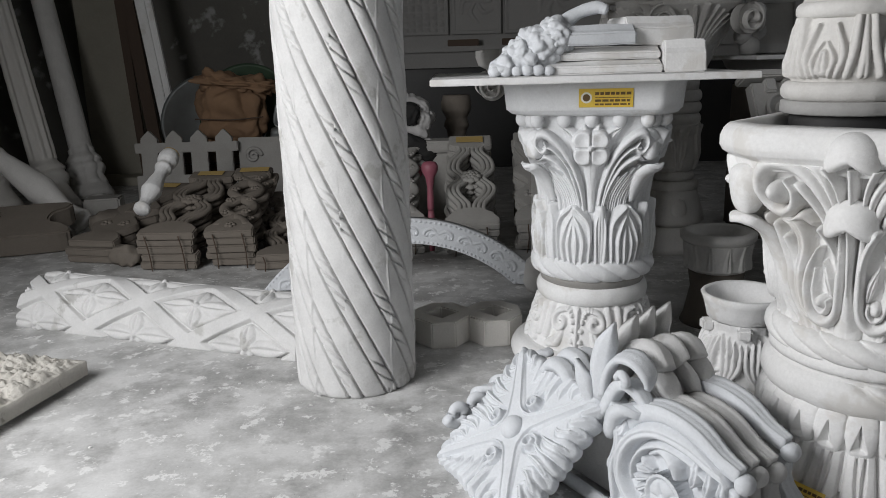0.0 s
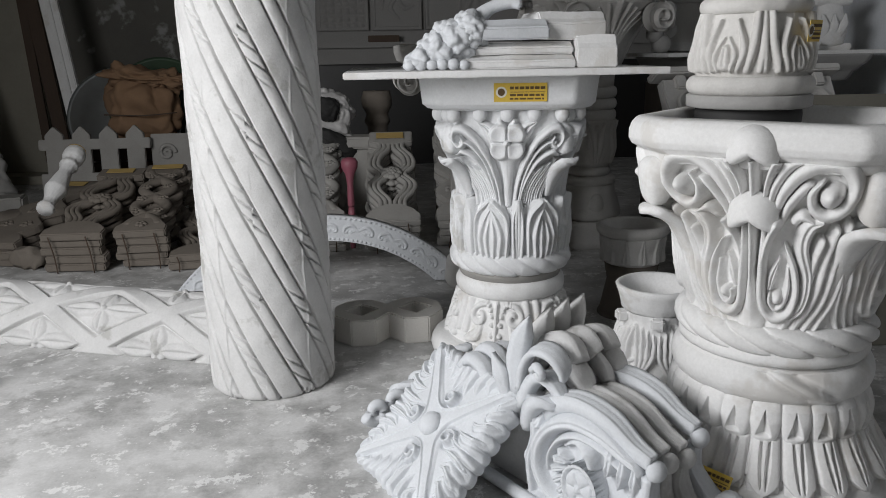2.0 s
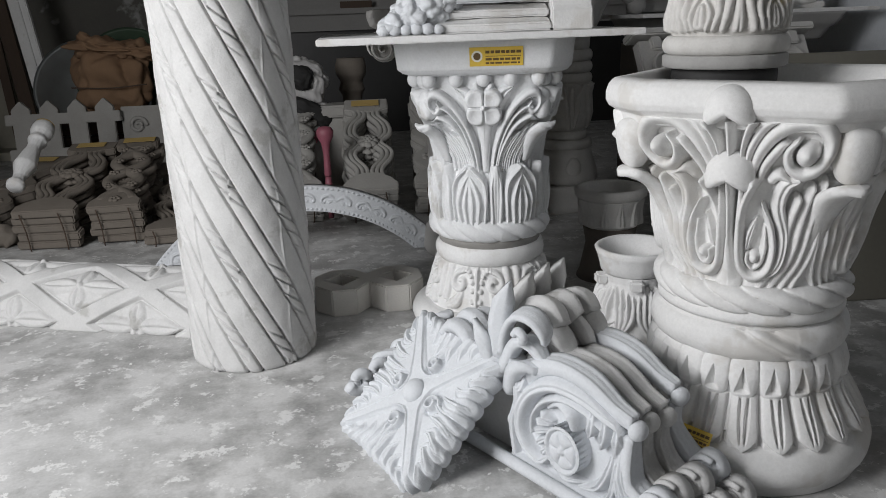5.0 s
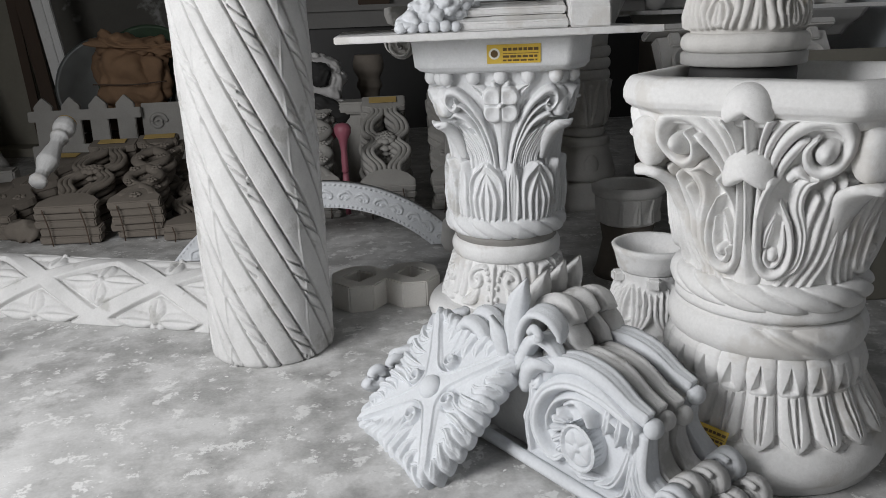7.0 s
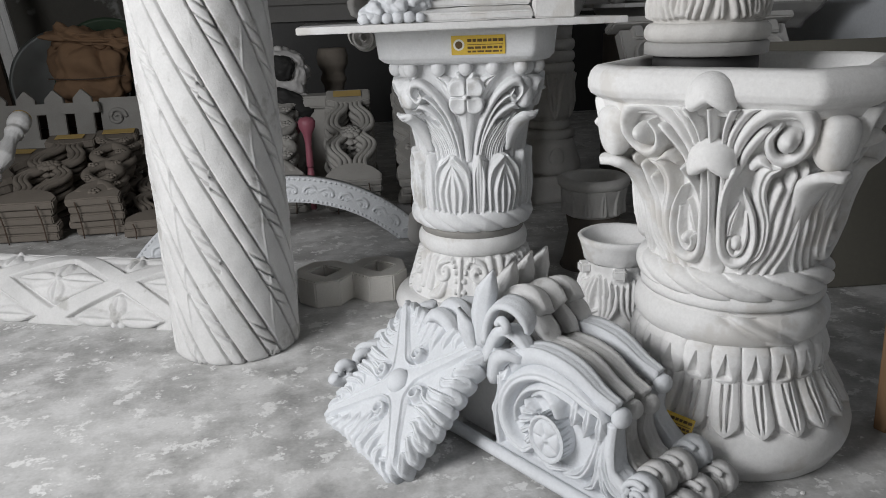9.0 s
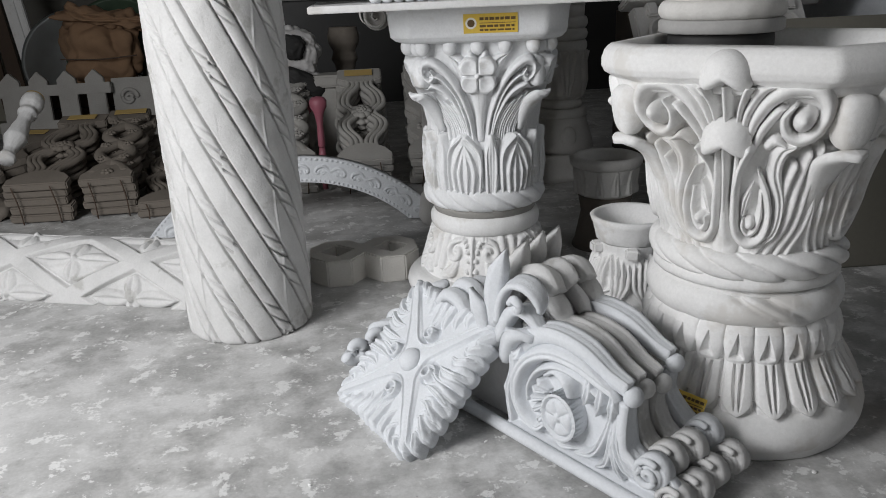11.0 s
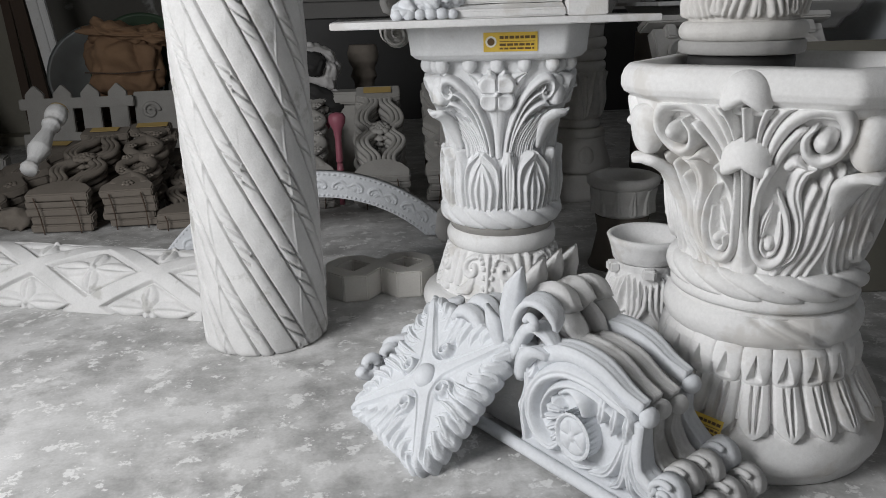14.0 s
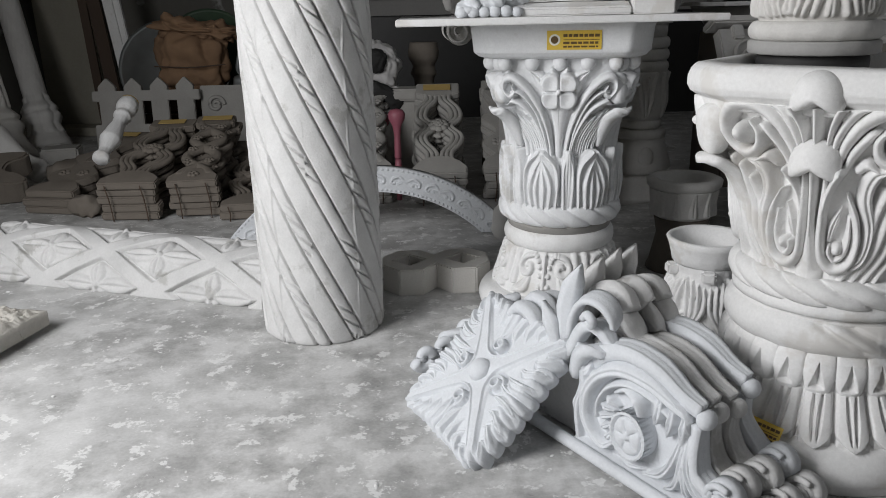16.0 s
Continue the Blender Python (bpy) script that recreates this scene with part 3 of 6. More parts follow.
def sticker(name, m, w, h, parent=None):
    root = thing(name, m, "yellow printed trade sticker with dark lettering", "sticker")
    block("paper", (w, 0.001, h), pose(0, 0, 0), YELLOW, root, "", 0)
    bm = bmesh.new()
    bmesh.ops.create_circle(bm, cap_ends=True, radius=h * 0.3, segments=20)
    bm.transform(pose(-w * 0.36, -0.0012, 0.02 * h, 90))
    mark = part("round_mark", bm, WHITEPRINT, root, "round white emblem")
    bm = bmesh.new()
    bmesh.ops.create_circle(bm, cap_ends=True, radius=h * 0.2, segments=12)
    bm.transform(pose(-w * 0.36, -0.0018, 0.02 * h, 90))
    part("emblem_centre", bm, INK, mark, "small dark centre of the emblem")
    rnd = random.Random(4)
    for row, (z, hh, x0, x1) in enumerate(((0.24, 0.15, -0.2, 0.46), (0.02, 0.03, -0.2, 0.46), (-0.14, 0.12, -0.2, 0.44), (-0.34, 0.09, -0.2, 0.44))):
        x = x0
        while x < x1:
            ww = 0.66 if row == 1 else rnd.uniform(0.06, 0.13)
            ww = min(ww, x1 - x)
            block("print_bar", (w * ww, 0.0008, h * hh), pose(w * (x + ww / 2), -0.0012, h * z), INK, root, "", 0)
            x += ww + 0.02
    return root


def flowered_column():
    turn = radians(-13.5)
    root = thing("flowered_column", pose(*SK, 0), "pale cement column with scrolled base, rope ring and flowered capital", "column")
    z, r = torus_profile(0.0, 0.07, 0.20, 0.036)
    lathe("plinth", z, r, PLASTER, root)
    lathe("scroll_base", [0.066, 0.09, 0.12, 0.16, 0.19, 0.2], [0.185, 0.182, 0.172, 0.159, 0.150, 0.14], PLASTER, root, scroll_relief, 620, 100, sector=5, turn=-0.42)
    z, r = torus_profile(0.197, 0.25, 0.143, 0.016)
    lathe("collar", z, r, PLASTER, root)
    # neck between collar and rope ring takes a darker, greyer cement tone
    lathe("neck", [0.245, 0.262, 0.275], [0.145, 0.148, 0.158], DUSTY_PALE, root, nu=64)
    z, r = torus_profile(0.272, 0.332, 0.152, 0.022, 25)
    lathe("rope_ring", z, r, CAPITAL, root, rope_relief(15, 0.007, 1.3), 360)
    lathe("leaf_band", [0.322, 0.34, 0.38, 0.43, 0.46, 0.485], [0.150, 0.154, 0.156, 0.150, 0.144, 0.136], CAPITAL, root, leaf_tier, 840, 150, sector=7, turn=radians(-29.3))
    lathe("bell", [0.465, 0.50, 0.54, 0.58, 0.62, 0.66, 0.70, 0.735], [0.136, 0.134, 0.138, 0.146, 0.158, 0.168, 0.172, 0.172], CAPITAL, root, bell_relief, 920, 210, sector=4, turn=turn, square=([0.5, 0.58, 0.65, 0.75], [0, 0.35, 0.82, 0.9]))
    up = Vector((0, 0, 1))
    for k in range(4):
        a = turn + k * math.pi / 2 - math.pi / 2
        f = Vector((math.cos(a), math.sin(a), 0))
        s = Vector((-f.y, f.x, 0))
        for i in range(5):
            ball("bead", f * 0.183 + s * (i - 2) * 0.070 + up * 0.715, (0.019, 0.019, 0.021), CAPITAL, root)
        d = (f + s).normalized()
        e = Vector((-d.y, d.x, 0))
        ball("corner_bead", d * 0.222 + up * 0.713, (0.018, 0.018, 0.021), CAPITAL, root)
        leaf("corner_tip", [d * 0.150 + up * 0.49, d * 0.170 + up * 0.535, d * 0.198 + up * 0.572, d * 0.232 + up * 0.592, d * 0.247 + up * 0.588], [0.010, 0.022, 0.030, 0.030, 0.004], e, CAPITAL, root, 0.45, 0.010, 24)
        bm = bmesh.new()
        bmesh.ops.create_uvsphere(bm, u_segments=20, v_segments=16, radius=1)
        for v in bm.verts:
            p = Vector([math.copysign(abs(q) ** 0.75, q) for q in v.co])
            v.co = d * (0.208 + 0.024 * p.x) + e * 0.022 * p.y + up * (0.648 + 0.040 * p.z)
        part("corner_scroll", bm, CAPITAL, root, smooth=True)
    stepped("abacus", [(0.725, 0.195, 0.05), (0.731, 0.212, 0.052), (0.742, 0.224, 0.055), (0.80, 0.230, 0.057), (0.812, 0.234, 0.057)], CAPITAL, root, turn=turn)
    return root, turn


mid_column, mid_turn = flowered_column()
board = thing("white_board", pose(0.375, 2.17, 0.821, 0, 0, -1.0), "thin white painted board lying on the capital", "board")
block("panel", (0.78, 0.68, 0.016), I4, PLASTER, board, "", 0.002)
sticker("trade_sticker", pose(*SK, 0, 0, 0, math.degrees(mid_turn)) @ pose(0.035, -0.2295, 0.772, 5.9, 0, 0), 0.132, 0.046)

# ---- right column with knobbed capital ----
RK = 0.81, 1.37


def tooth_band(U, V, H):
    frond(U, V, H, [(0, 0.245), (0, 0.215), (0, 0.192)], [0.0245, 0.0262, 0.022], [0.010, 0.018, 0.018], 0, 30, 0.22)
    t = np.clip(1 - np.abs(U + 0.002) / (0.0125 * np.clip((0.236 - V) / 0.045, 0.02, 1)), 0, 1) * (V < 0.236) * np.clip((V - 0.186) / 0.005, 0, 1)
    H -= 0.017 * t**0.8


def flare_band(U, V, H):
    d = np.abs(U)
    tip = 0.089 + 0.024 * np.clip(d / 0.03, 0, 1) ** 1.3
    H += 0.016 * np.clip((V - tip) / 0.004, 0, 1) * (1 - 0.5 * (d / 0.03) ** 2)
    for o in (-0.0085, 0.0085):
        w = 0.0052 * np.sin(math.pi * np.clip((V - 0.104) / 0.085, 0.001, 0.999)) ** 0.6
        H -= 0.012 * np.clip(1 - (np.abs(U - o * (0.45 + 6.5 * (V - 0.10))) / np.maximum(w, 1e-4)) ** 2, 0, 1) * (V > 0.104)
    H -= 0.010 * np.exp(-(((d - 0.03) / 0.0026) ** 2))


def great_bell(U, V, H):
    for s in (1, -1):
        # corner leaf: broad upright strands under the lug
        for x0, x1, z1, w in ((0.205, 0.214, 0.585, 0.020), (0.172, 0.186, 0.585, 0.018), (0.143, 0.156, 0.575, 0.017), (0.116, 0.128, 0.555, 0.015)):
            frond(U, V, H, [(s * (x0 - 0.05), 0.385), (s * (x0 - 0.012), 0.44), (s * x0, 0.51), (s * x1, z1)], [0.007, w * 0.8, w, w * 0.8], [0.006, 0.018, 0.026, 0.038], 0.0, 90, 0.55)
        # side leaf with its tip bent outwards below the scroll
        frond(U, V, H, [(s * 0.045, 0.40), (s * 0.098, 0.425), (s * 0.108, 0.48), (s * 0.090, 0.54), (s * 0.098, 0.58), (s * 0.122, 0.592)], [0.006, 0.012, 0.014, 0.016, 0.018, 0.004], [0.012, 0.022, 0.026, 0.034, 0.044, 0.046], 0.006, 110, 0.5)
        frond(U, V, H, [(s * 0.072, 0.59), (s * 0.084, 0.60), (s * 0.104, 0.592)], [0.010, 0.012, 0.004], [0.030, 0.042, 0.044], 0, 50)
        # drop: outer loop, inner faceted leaf and round eye
        loop = [(0.018, 0.575), (0.017, 0.50), (0.020, 0.44), (0.034, 0.413), (0.056, 0.408), (0.078, 0.424), (0.085, 0.462), (0.076, 0.505), (0.058, 0.545)]
        frond(U, V, H, [(s * x, z) for x, z in loop], [0.006, 0.009, 0.010, 0.011, 0.012, 0.011, 0.010, 0.009, 0.003], [0.034, 0.03, 0.026, 0.024, 0.024, 0.025, 0.028, 0.03, 0.03], 0, 140, 0.55)
        frond(U, V, H, [(s * x, z) for x, z in ((0.066, 0.505), (0.068, 0.465), (0.062, 0.437), (0.048, 0.426), (0.037, 0.438), (0.036, 0.452))], [0.003, 0.007, 0.008, 0.007, 0.006, 0.004], [0.02, 0.024, 0.022, 0.022, 0.024, 0.026], 0, 70, 0.5)
        dome(U, V, H, s * 0.050, 0.447, 0.0125, 0.0135, 0.030)
        frond(U, V, H, [(s * 0.034, 0.462), (s * 0.039, 0.49), (s * 0.050, 0.522)], [0.005, 0.0085, 0.001], [0.016, 0.024, 0.022], 0.010, 60, 0.8)
        # scroll band in two strands, the second fading into the stalk
        scroll = [(0.034, 0.588), (0.046, 0.632), (0.068, 0.668), (0.102, 0.690), (0.140, 0.688), (0.166, 0.660), (0.160, 0.622), (0.130, 0.603), (0.103, 0.613), (0.094, 0.640), (0.108, 0.662)]
        frond(U, V, H, [(s * x, z) for x, z in scroll], [0.006, 0.010, 0.013, 0.015, 0.016, 0.017, 0.016, 0.014, 0.011, 0.008, 0.004], [0.024, 0.032, 0.038, 0.042, 0.045, 0.047, 0.047, 0.045, 0.042, 0.040], 0, 160, 0.4)
        dome(U, V, H, s * 0.127, 0.638, 0.0215, 0.0225, 0.060)
        frond(U, V, H, [(s * 0.046, 0.582), (s * 0.060, 0.618), (s * 0.082, 0.650), (s * 0.092, 0.656)], [0.006, 0.009, 0.009, 0.004], [0.022, 0.032, 0.036, 0.03], 0, 60, 0.5)
        frond(U, V, H, [(s * 0.024, 0.60), (s * 0.034, 0.645), (s * 0.054, 0.682), (s * 0.076, 0.694)], [0.005, 0.008, 0.010, 0.005], [0.024, 0.034, 0.038, 0.036], 0, 60, 0.5)
        frond(U, V, H, [(s * 0.040, 0.675), (s * 0.060, 0.695)], [0.008, 0.014], [0.03, 0.034], 0, 30)
        # hood edges under the two knobs
        for zc in (0.700, 0.585):
            frond(U, V, H, [(s * 0.042, zc), (s * 0.032, zc - 0.020), (s * 0.022, zc - 0.05), (s * 0.015, zc - 0.10)], [0.010, 0.008, 0.006, 0.004], [0.062, 0.050, 0.036, 0.024], 0, 60, 0.55)
    for zc in (0.700, 0.585):
        frond(U, V, H, [(0, zc), (0, zc - 0.05), (0, zc - 0.115)], [0.008, 0.0075, 0.006], [0.052, 0.040, 0.028], 0, 60, 0.5)
    frond(U, V, H, [(0, 0.49), (0, 0.43), (0, 0.395)], [0.007, 0.014, 0.03], [0.028, 0.022, 0.012], 0, 60, 0.6)


def knobbed_column():
    turn = radians(-42.5)
    root = thing("knobbed_column", pose(*RK, 0), "white plaster column base and big knobbed capital with scrolls", "column")
    lathe("foot", [0.0, 0.004, 0.018, 0.022, 0.03, 0.042, 0.058, 0.074, 0.088, 0.097, 0.102], [0.228, 0.232, 0.234, 0.238, 0.2435, 0.247, 0.248, 0.243, 0.232, 0.216, 0.19], PLASTER, root, nu=128)
    lathe("flared_leaves", [0.082, 0.086, 0.10, 0.13, 0.155, 0.18], [0.195, 0.224, 0.221, 0.205, 0.189, 0.176], PLASTER, root, flare_band, 1060, 110, sector=22, turn=radians(-11))
    lathe("toothed_ring", [0.165, 0.17, 0.178, 0.20, 0.235, 0.25], [0.160, 0.168, 0.174, 0.175, 0.173, 0.166], PLASTER, root, tooth_band, 1060, 90, sector=22, turn=radians(-12))
    z, r = torus_profile(0.243, 0.31, 0.162, 0.025, 25)

    def twist(T, Z, H):
        q = (3 * T / (2 * math.pi) + 0.9 * (Z - 0.243) / 0.067 * 0.35 + 0.28) % 1.0
        for c in (0.30, 0.44):
            H -= 0.010 * np.exp(-(((q - c) / 0.028) ** 2)) * np.clip((Z - 0.25) / 0.01, 0, 1)
        H += 0.004 * np.exp(-(((q - 0.37) / 0.04) ** 2))
    lathe("twist_ring", z, r, PLASTER, root, twist, 420)
    lathe("neck", [0.300, 0.3095, 0.3105, 0.3150, 0.3160, 0.325, 0.340], [0.168, 0.173, 0.154, 0.154, 0.174, 0.1755, 0.172], PLASTER, root)
    z, r = torus_profile(0.334, 0.386, 0.163, 0.021, 25)
    lathe("rope_ring", z, r, PLASTER, root, rope_relief(15, 0.008, 1.5), 420)
    lathe("bell", [0.378, 0.40, 0.43, 0.47, 0.52, 0.56, 0.60, 0.64, 0.69], [0.160, 0.158, 0.162, 0.168, 0.170, 0.172, 0.180, 0.195, 0.205], PLASTER, root, great_bell, 1000, 240, sector=4, turn=turn, square=([0.50, 0.58, 0.64, 0.70], [0, 0.4, 0.8, 0.86]))
    up = Vector((0, 0, 1))
    for k in range(4):
        a = turn + k * math.pi / 2 - math.pi / 2
        f = Vector((math.cos(a), math.sin(a), 0))
        s = Vector((-f.y, f.x, 0))
        for zc, fr in ((0.712, 0.236), (0.600, 0.208)):
            m = Matrix((( *s, 0), (*(-f), 0), (*up, 0), (0, 0, 0, 1))).transposed()
            bm = bmesh.new()
            bmesh.ops.create_uvsphere(bm, u_segments=28, v_segments=18, radius=1)
            for v in bm.verts:
                x, y, z = v.co
                v.co = (0.040 * x * (1 + 0.30 * max(0, -z)), 0.036 * y - 0.010 * max(0, -z), 0.038 * z if z > 0 else 0.042 * z * (0.30 + 0.9 * abs(x)))
            bm.transform(Matrix.Translation(f * fr + up * zc) @ m)
            part("knob", bm, PLASTER, root, smooth=True)
        d = (f + s).normalized()
        e = Vector((-d.y, d.x, 0))
        bm = bmesh.new()
        bmesh.ops.create_uvsphere(bm, u_segments=24, v_segments=18, radius=1)
        for v in bm.verts:
            p = Vector([math.copysign(abs(q) ** 0.7, q) for q in v.co])
            v.co = d * (0.256 + 0.029 * p.x * (1 + 0.25 * p.z)) + e * 0.033 * p.y * (1 + 0.15 * p.z) + up * (0.636 + 0.046 * p.z)
        part("corner_scroll", bm, PLASTER, root, smooth=True)
        leaf("corner_leaf", [d * 0.175 + up * 0.44, d * 0.195 + up * 0.51, d * 0.222 + up * 0.556, d * 0.262 + up * 0.578, d * 0.285 + up * 0.576], [0.010, 0.022, 0.034, 0.036, 0.004], e, PLASTER, root, 0.22, 0.012, 24)
    stepped("abacus", [(0.672, 0.205, 0.066), (0.676, 0.222, 0.072), (0.690, 0.225, 0.074), (0.694, 0.233, 0.077), (0.702, 0.243, 0.08), (0.713, 0.248, 0.082), (0.728, 0.248, 0.082), (0.741, 0.244, 0.081), (0.748, 0.239, 0.08), (0.751, 0.235, 0.079)], PLASTER, root, turn=turn, hollow=0.205)
    return root


knobbed_column()


# ---- the leaning plaque ----


def plaque():
    root = thing("leaf_plaque", pose(0.1382, 1.463, 0.1195, 43.08, -1.22, -66.67), "bluish white square plaque of acanthus leaves leaning on a bracket", "plaque")
    n = 300
    a = np.linspace(-1, 1, n)
    A, B = np.meshgrid(a, a)
    rim = np.maximum(np.abs(A), np.abs(B))
    e = np.minimum(np.abs(A), np.abs(B)) / np.maximum(rim, 1e-6)
    lobe = 0.055 * np.abs(np.sin(math.pi * (e * 5.1 + 0.3))) ** 0.7 - 0.045 - 0.03 * np.exp(-((e / 0.05) ** 2)) - 0.055 * e**10
    k = 1 + lobe * rim**4 + 0.012 * np.sin(9 * A + 5 * B) * rim**4
    U, V = 0.166 * A * k, 0.168 * B * k
    H = np.full_like(U, 0.010)
    r = np.hypot(U, V)
    H = np.maximum(H, 0.015 * np.exp(-((r / 0.055) ** 6)))
    for q in range(4):
        ca, sa = math.cos(q * math.pi / 2), math.sin(q * math.pi / 2)

        def at(m_, n_):
            return ca * m_ - sa * n_, sa * m_ + ca * n_
        # smooth rib to the corner
        frond(U, V, H, [at(0.02, 0.02), at(0.07, 0.07), at(0.12, 0.12), at(0.158, 0.158)], [0.034, 0.021, 0.014, 0.018], [0.017, 0.018, 0.020, 0.023], 0, 90, 0.3)
        for o in (1, -1):
            # leaflets, the outer ones laid over the inner ones
            for i in range(4):
                f = i / 3
                m0, n0 = 0.080 + 0.052 * f, 0.024 + 0.088 * f
                m1, n1 = 0.172 - 0.004 * (1 - f), 0.020 + 0.124 * f
                for j, (off, w) in enumerate(((0.0, 0.019), (0.010, 0.011))):
                    frond(U, V, H, [at(m0, o * n0), at(m0 + 0.35 * (m1 - m0), o * (n0 - 0.012 + off)), at(m0 + 0.75 * (m1 - m0), o * (n0 * 0.35 + n1 * 0.65 - 0.007 + off)), at(m1 - 0.012 * j, o * (n1 + off))],
                          [0.004, w * 0.8, w, w * 0.7], [0.012, 0.018 + 0.005 * j, 0.024 + 0.004 * j, 0.018], 0.005 if j == 0 else 0.004, 70, 0.8)
            # raised border that rounds the eye and runs out to the corners
            frond(U, V, H, [at(0.040, 0), at(0.046, o * 0.022), at(0.068, o * 0.050), at(0.105, o * 0.091), at(0.148, o * 0.137)], [0.005, 0.005, 0.0046, 0.004, 0.003], [0.020, 0.021, 0.021, 0.022, 0.023], 0, 90, 0.7)
        D = np.hypot(U - at(0.070, 0)[0], V - at(0.070, 0)[1])
        H -= 0.008 * np.exp(-(((D - 0.021) / 0.004) ** 2))
        frond(U, V, H, [at(x, y) for x, y in spiral(0.070, 0.0, 0.018, 1.2, 0.4, 1, 26, 0.4)], [0.004, 0.0055, 0.005], [0.018, 0.025, 0.022], 0, 60)
        frond(U, V, H, [at(0.082, 0.004), at(0.11, -0.002), at(0.15, 0.0)], [0.006, 0.009, 0.004], [0.016, 0.02, 0.012], 0.006, 50, 0.7)
        H -= 0.006 * np.exp(-((np.abs(U * ca + V * sa - 0.16) / 0.03) ** 2)) * np.exp(-((np.abs(-U * sa + V * ca) / 0.003) ** 2))
        dome(U, V, H, *at(0.158, 0.158), 0.017, 0.017, 0.03)
    H += -0.022 * np.clip((rim - 0.86) / 0.14, 0, 1) ** 2 + 0.0008 * np.sin(60 * U) * np.sin(71 * V)
    sheet("relief", U, V, None, H - 0.012, BRIGHT, I4, root, back=0.040)
    ball("boss", (0, 0, 0.004), (0.027, 0.027, 0.022), BRIGHT, root, nu=28, nv=16)


plaque()

# ---- the fallen bracket ----
CE1, CE2 = Vector((0.515, -0.857, 0)), Vector((0.857, 0.515, 0))


def bracket():
    m = Matrix.Translation((0.275, 1.41, 0)) @ Matrix(((CE1.x, CE2.x, 0, 0), (CE1.y, CE2.y, 0, 0), (0, 0, 1, 0), (0, 0, 0, 1)))
    root = thing("scroll_bracket", m, "white cement corbel bracket with rosette scrolls and acanthus crest", "bracket")
    W = 0.175
    # cheek: a relief that follows the scrolled outline
    top = curve([(-0.09, 0.02), (-0.088, 0.16), (-0.03, 0.235), (0.05, 0.25), (0.10, 0.228), (0.13, 0.208), (0.16, 0.228), (0.20, 0.240), (0.26, 0.240), (0.31, 0.222), (0.345, 0.196), (0.356, 0.15), (0.366, 0.115), (0.39, 0.085), (0.43, 0.085), (0.465, 0.06), (0.475, 0.03)], 240)
    n_s, n_z = 330, 160
    s = np.linspace(-0.088, 0.465, n_s)
    order = np.argsort(top[:, 0])
    hz = np.interp(s, top[order, 0], top[order, 1])
    S, Q = np.meshgrid(s, np.linspace(0, 1, n_z))
    Z = 0.012 + Q * (hz[None, :] - 0.012)
    H = np.zeros_like(S)
    # wavy acanthus edge beside the oval end panel
    frond(S, Z, H, [(0.085, 0.03), (0.082, 0.10), (0.10, 0.16), (0.092, 0.21), (0.07, 0.25)], [0.008, 0.010, 0.012, 0.012, 0.010], [0.016, 0.022, 0.026, 0.026, 0.022], 0.006, 80, 0.6)
    for z0 in (0.10, 0.135, 0.17, 0.205):
        frond(S, Z, H, [(0.085, z0), (0.108, z0 + 0.012), (0.112, z0 + 0.034)], [0.006, 0.011, 0.003], [0.016, 0.026, 0.016], 0.006, 40, 0.6)
    # the great scroll, its inner band and the leaf that ends it
    frond(S, Z, H, [(0.36, 0.195), (0.32, 0.208), (0.265, 0.224), (0.20, 0.222), (0.145, 0.192), (0.112, 0.145), (0.106, 0.095), (0.126, 0.060), (0.158, 0.048), (0.178, 0.062)], [0.014, 0.019, 0.020, 0.018, 0.016, 0.015, 0.014, 0.013, 0.012, 0.008], [0.026, 0.030, 0.032, 0.032, 0.030, 0.028, 0.026, 0.024, 0.022], 0.005, 160, 0.55)
    frond(S, Z, H, [(0.31, 0.178), (0.27, 0.198), (0.215, 0.200), (0.168, 0.175), (0.142, 0.135), (0.138, 0.10)], [0.006, 0.009, 0.009, 0.008, 0.007, 0.003], [0.022, 0.026, 0.026, 0.024, 0.02], 0, 90, 0.6)
    frond(S, Z, H, [(0.175, 0.165), (0.208, 0.186), (0.240, 0.178), (0.247, 0.155)], [0.005, 0.010, 0.015, 0.010], [0.012, 0.022, 0.032, 0.026], 0, 60, 0.6)
    for i in range(5):
        a = 2.2 + i * 0.40
        frond(S, Z, H, [(0.205 + 0.035 * math.cos(a), 0.108 + 0.04 * math.sin(a)), (0.200 + 0.062 * math.cos(a + 0.2), 0.108 + 0.066 * math.sin(a + 0.2))], [0.005, 0.010, 0.003], [0.014, 0.024, 0.012], 0.006, 40, 0.7)
    # serrated leaf hanging from the rib, and the fan that sweeps to the toe
    for x0, x1, z1 in ((0.345, 0.335, 0.135), (0.318, 0.305, 0.138), (0.290, 0.278, 0.150)):
        frond(S, Z, H, [(x0, 0.205), (x0 - 0.002, 0.172), (x1, z1)], [0.008, 0.014, 0.003], [0.026, 0.032, 0.022], 0.010, 50, 0.7)
    for pts_, w_ in (([(0.338, 0.175), (0.326, 0.11), (0.300, 0.06), (0.255, 0.036)], 0.011), ([(0.345, 0.165), (0.340, 0.10), (0.330, 0.055), (0.305, 0.032)], 0.010), ([(0.352, 0.16), (0.352, 0.105), (0.372, 0.065), (0.41, 0.048)], 0.013), ([(0.346, 0.12), (0.350, 0.07), (0.362, 0.035)], 0.010)):
        frond(S, Z, H, pts_, [0.004, w_, w_, 0.004], [0.016, 0.026, 0.026, 0.016], 0.009, 80, 0.7)
    frond(S, Z, H, [(0.185, 0.052), (0.225, 0.040), (0.27, 0.050)], [0.004, 0.009, 0.003], [0.012, 0.020, 0.010], 0.006, 40)
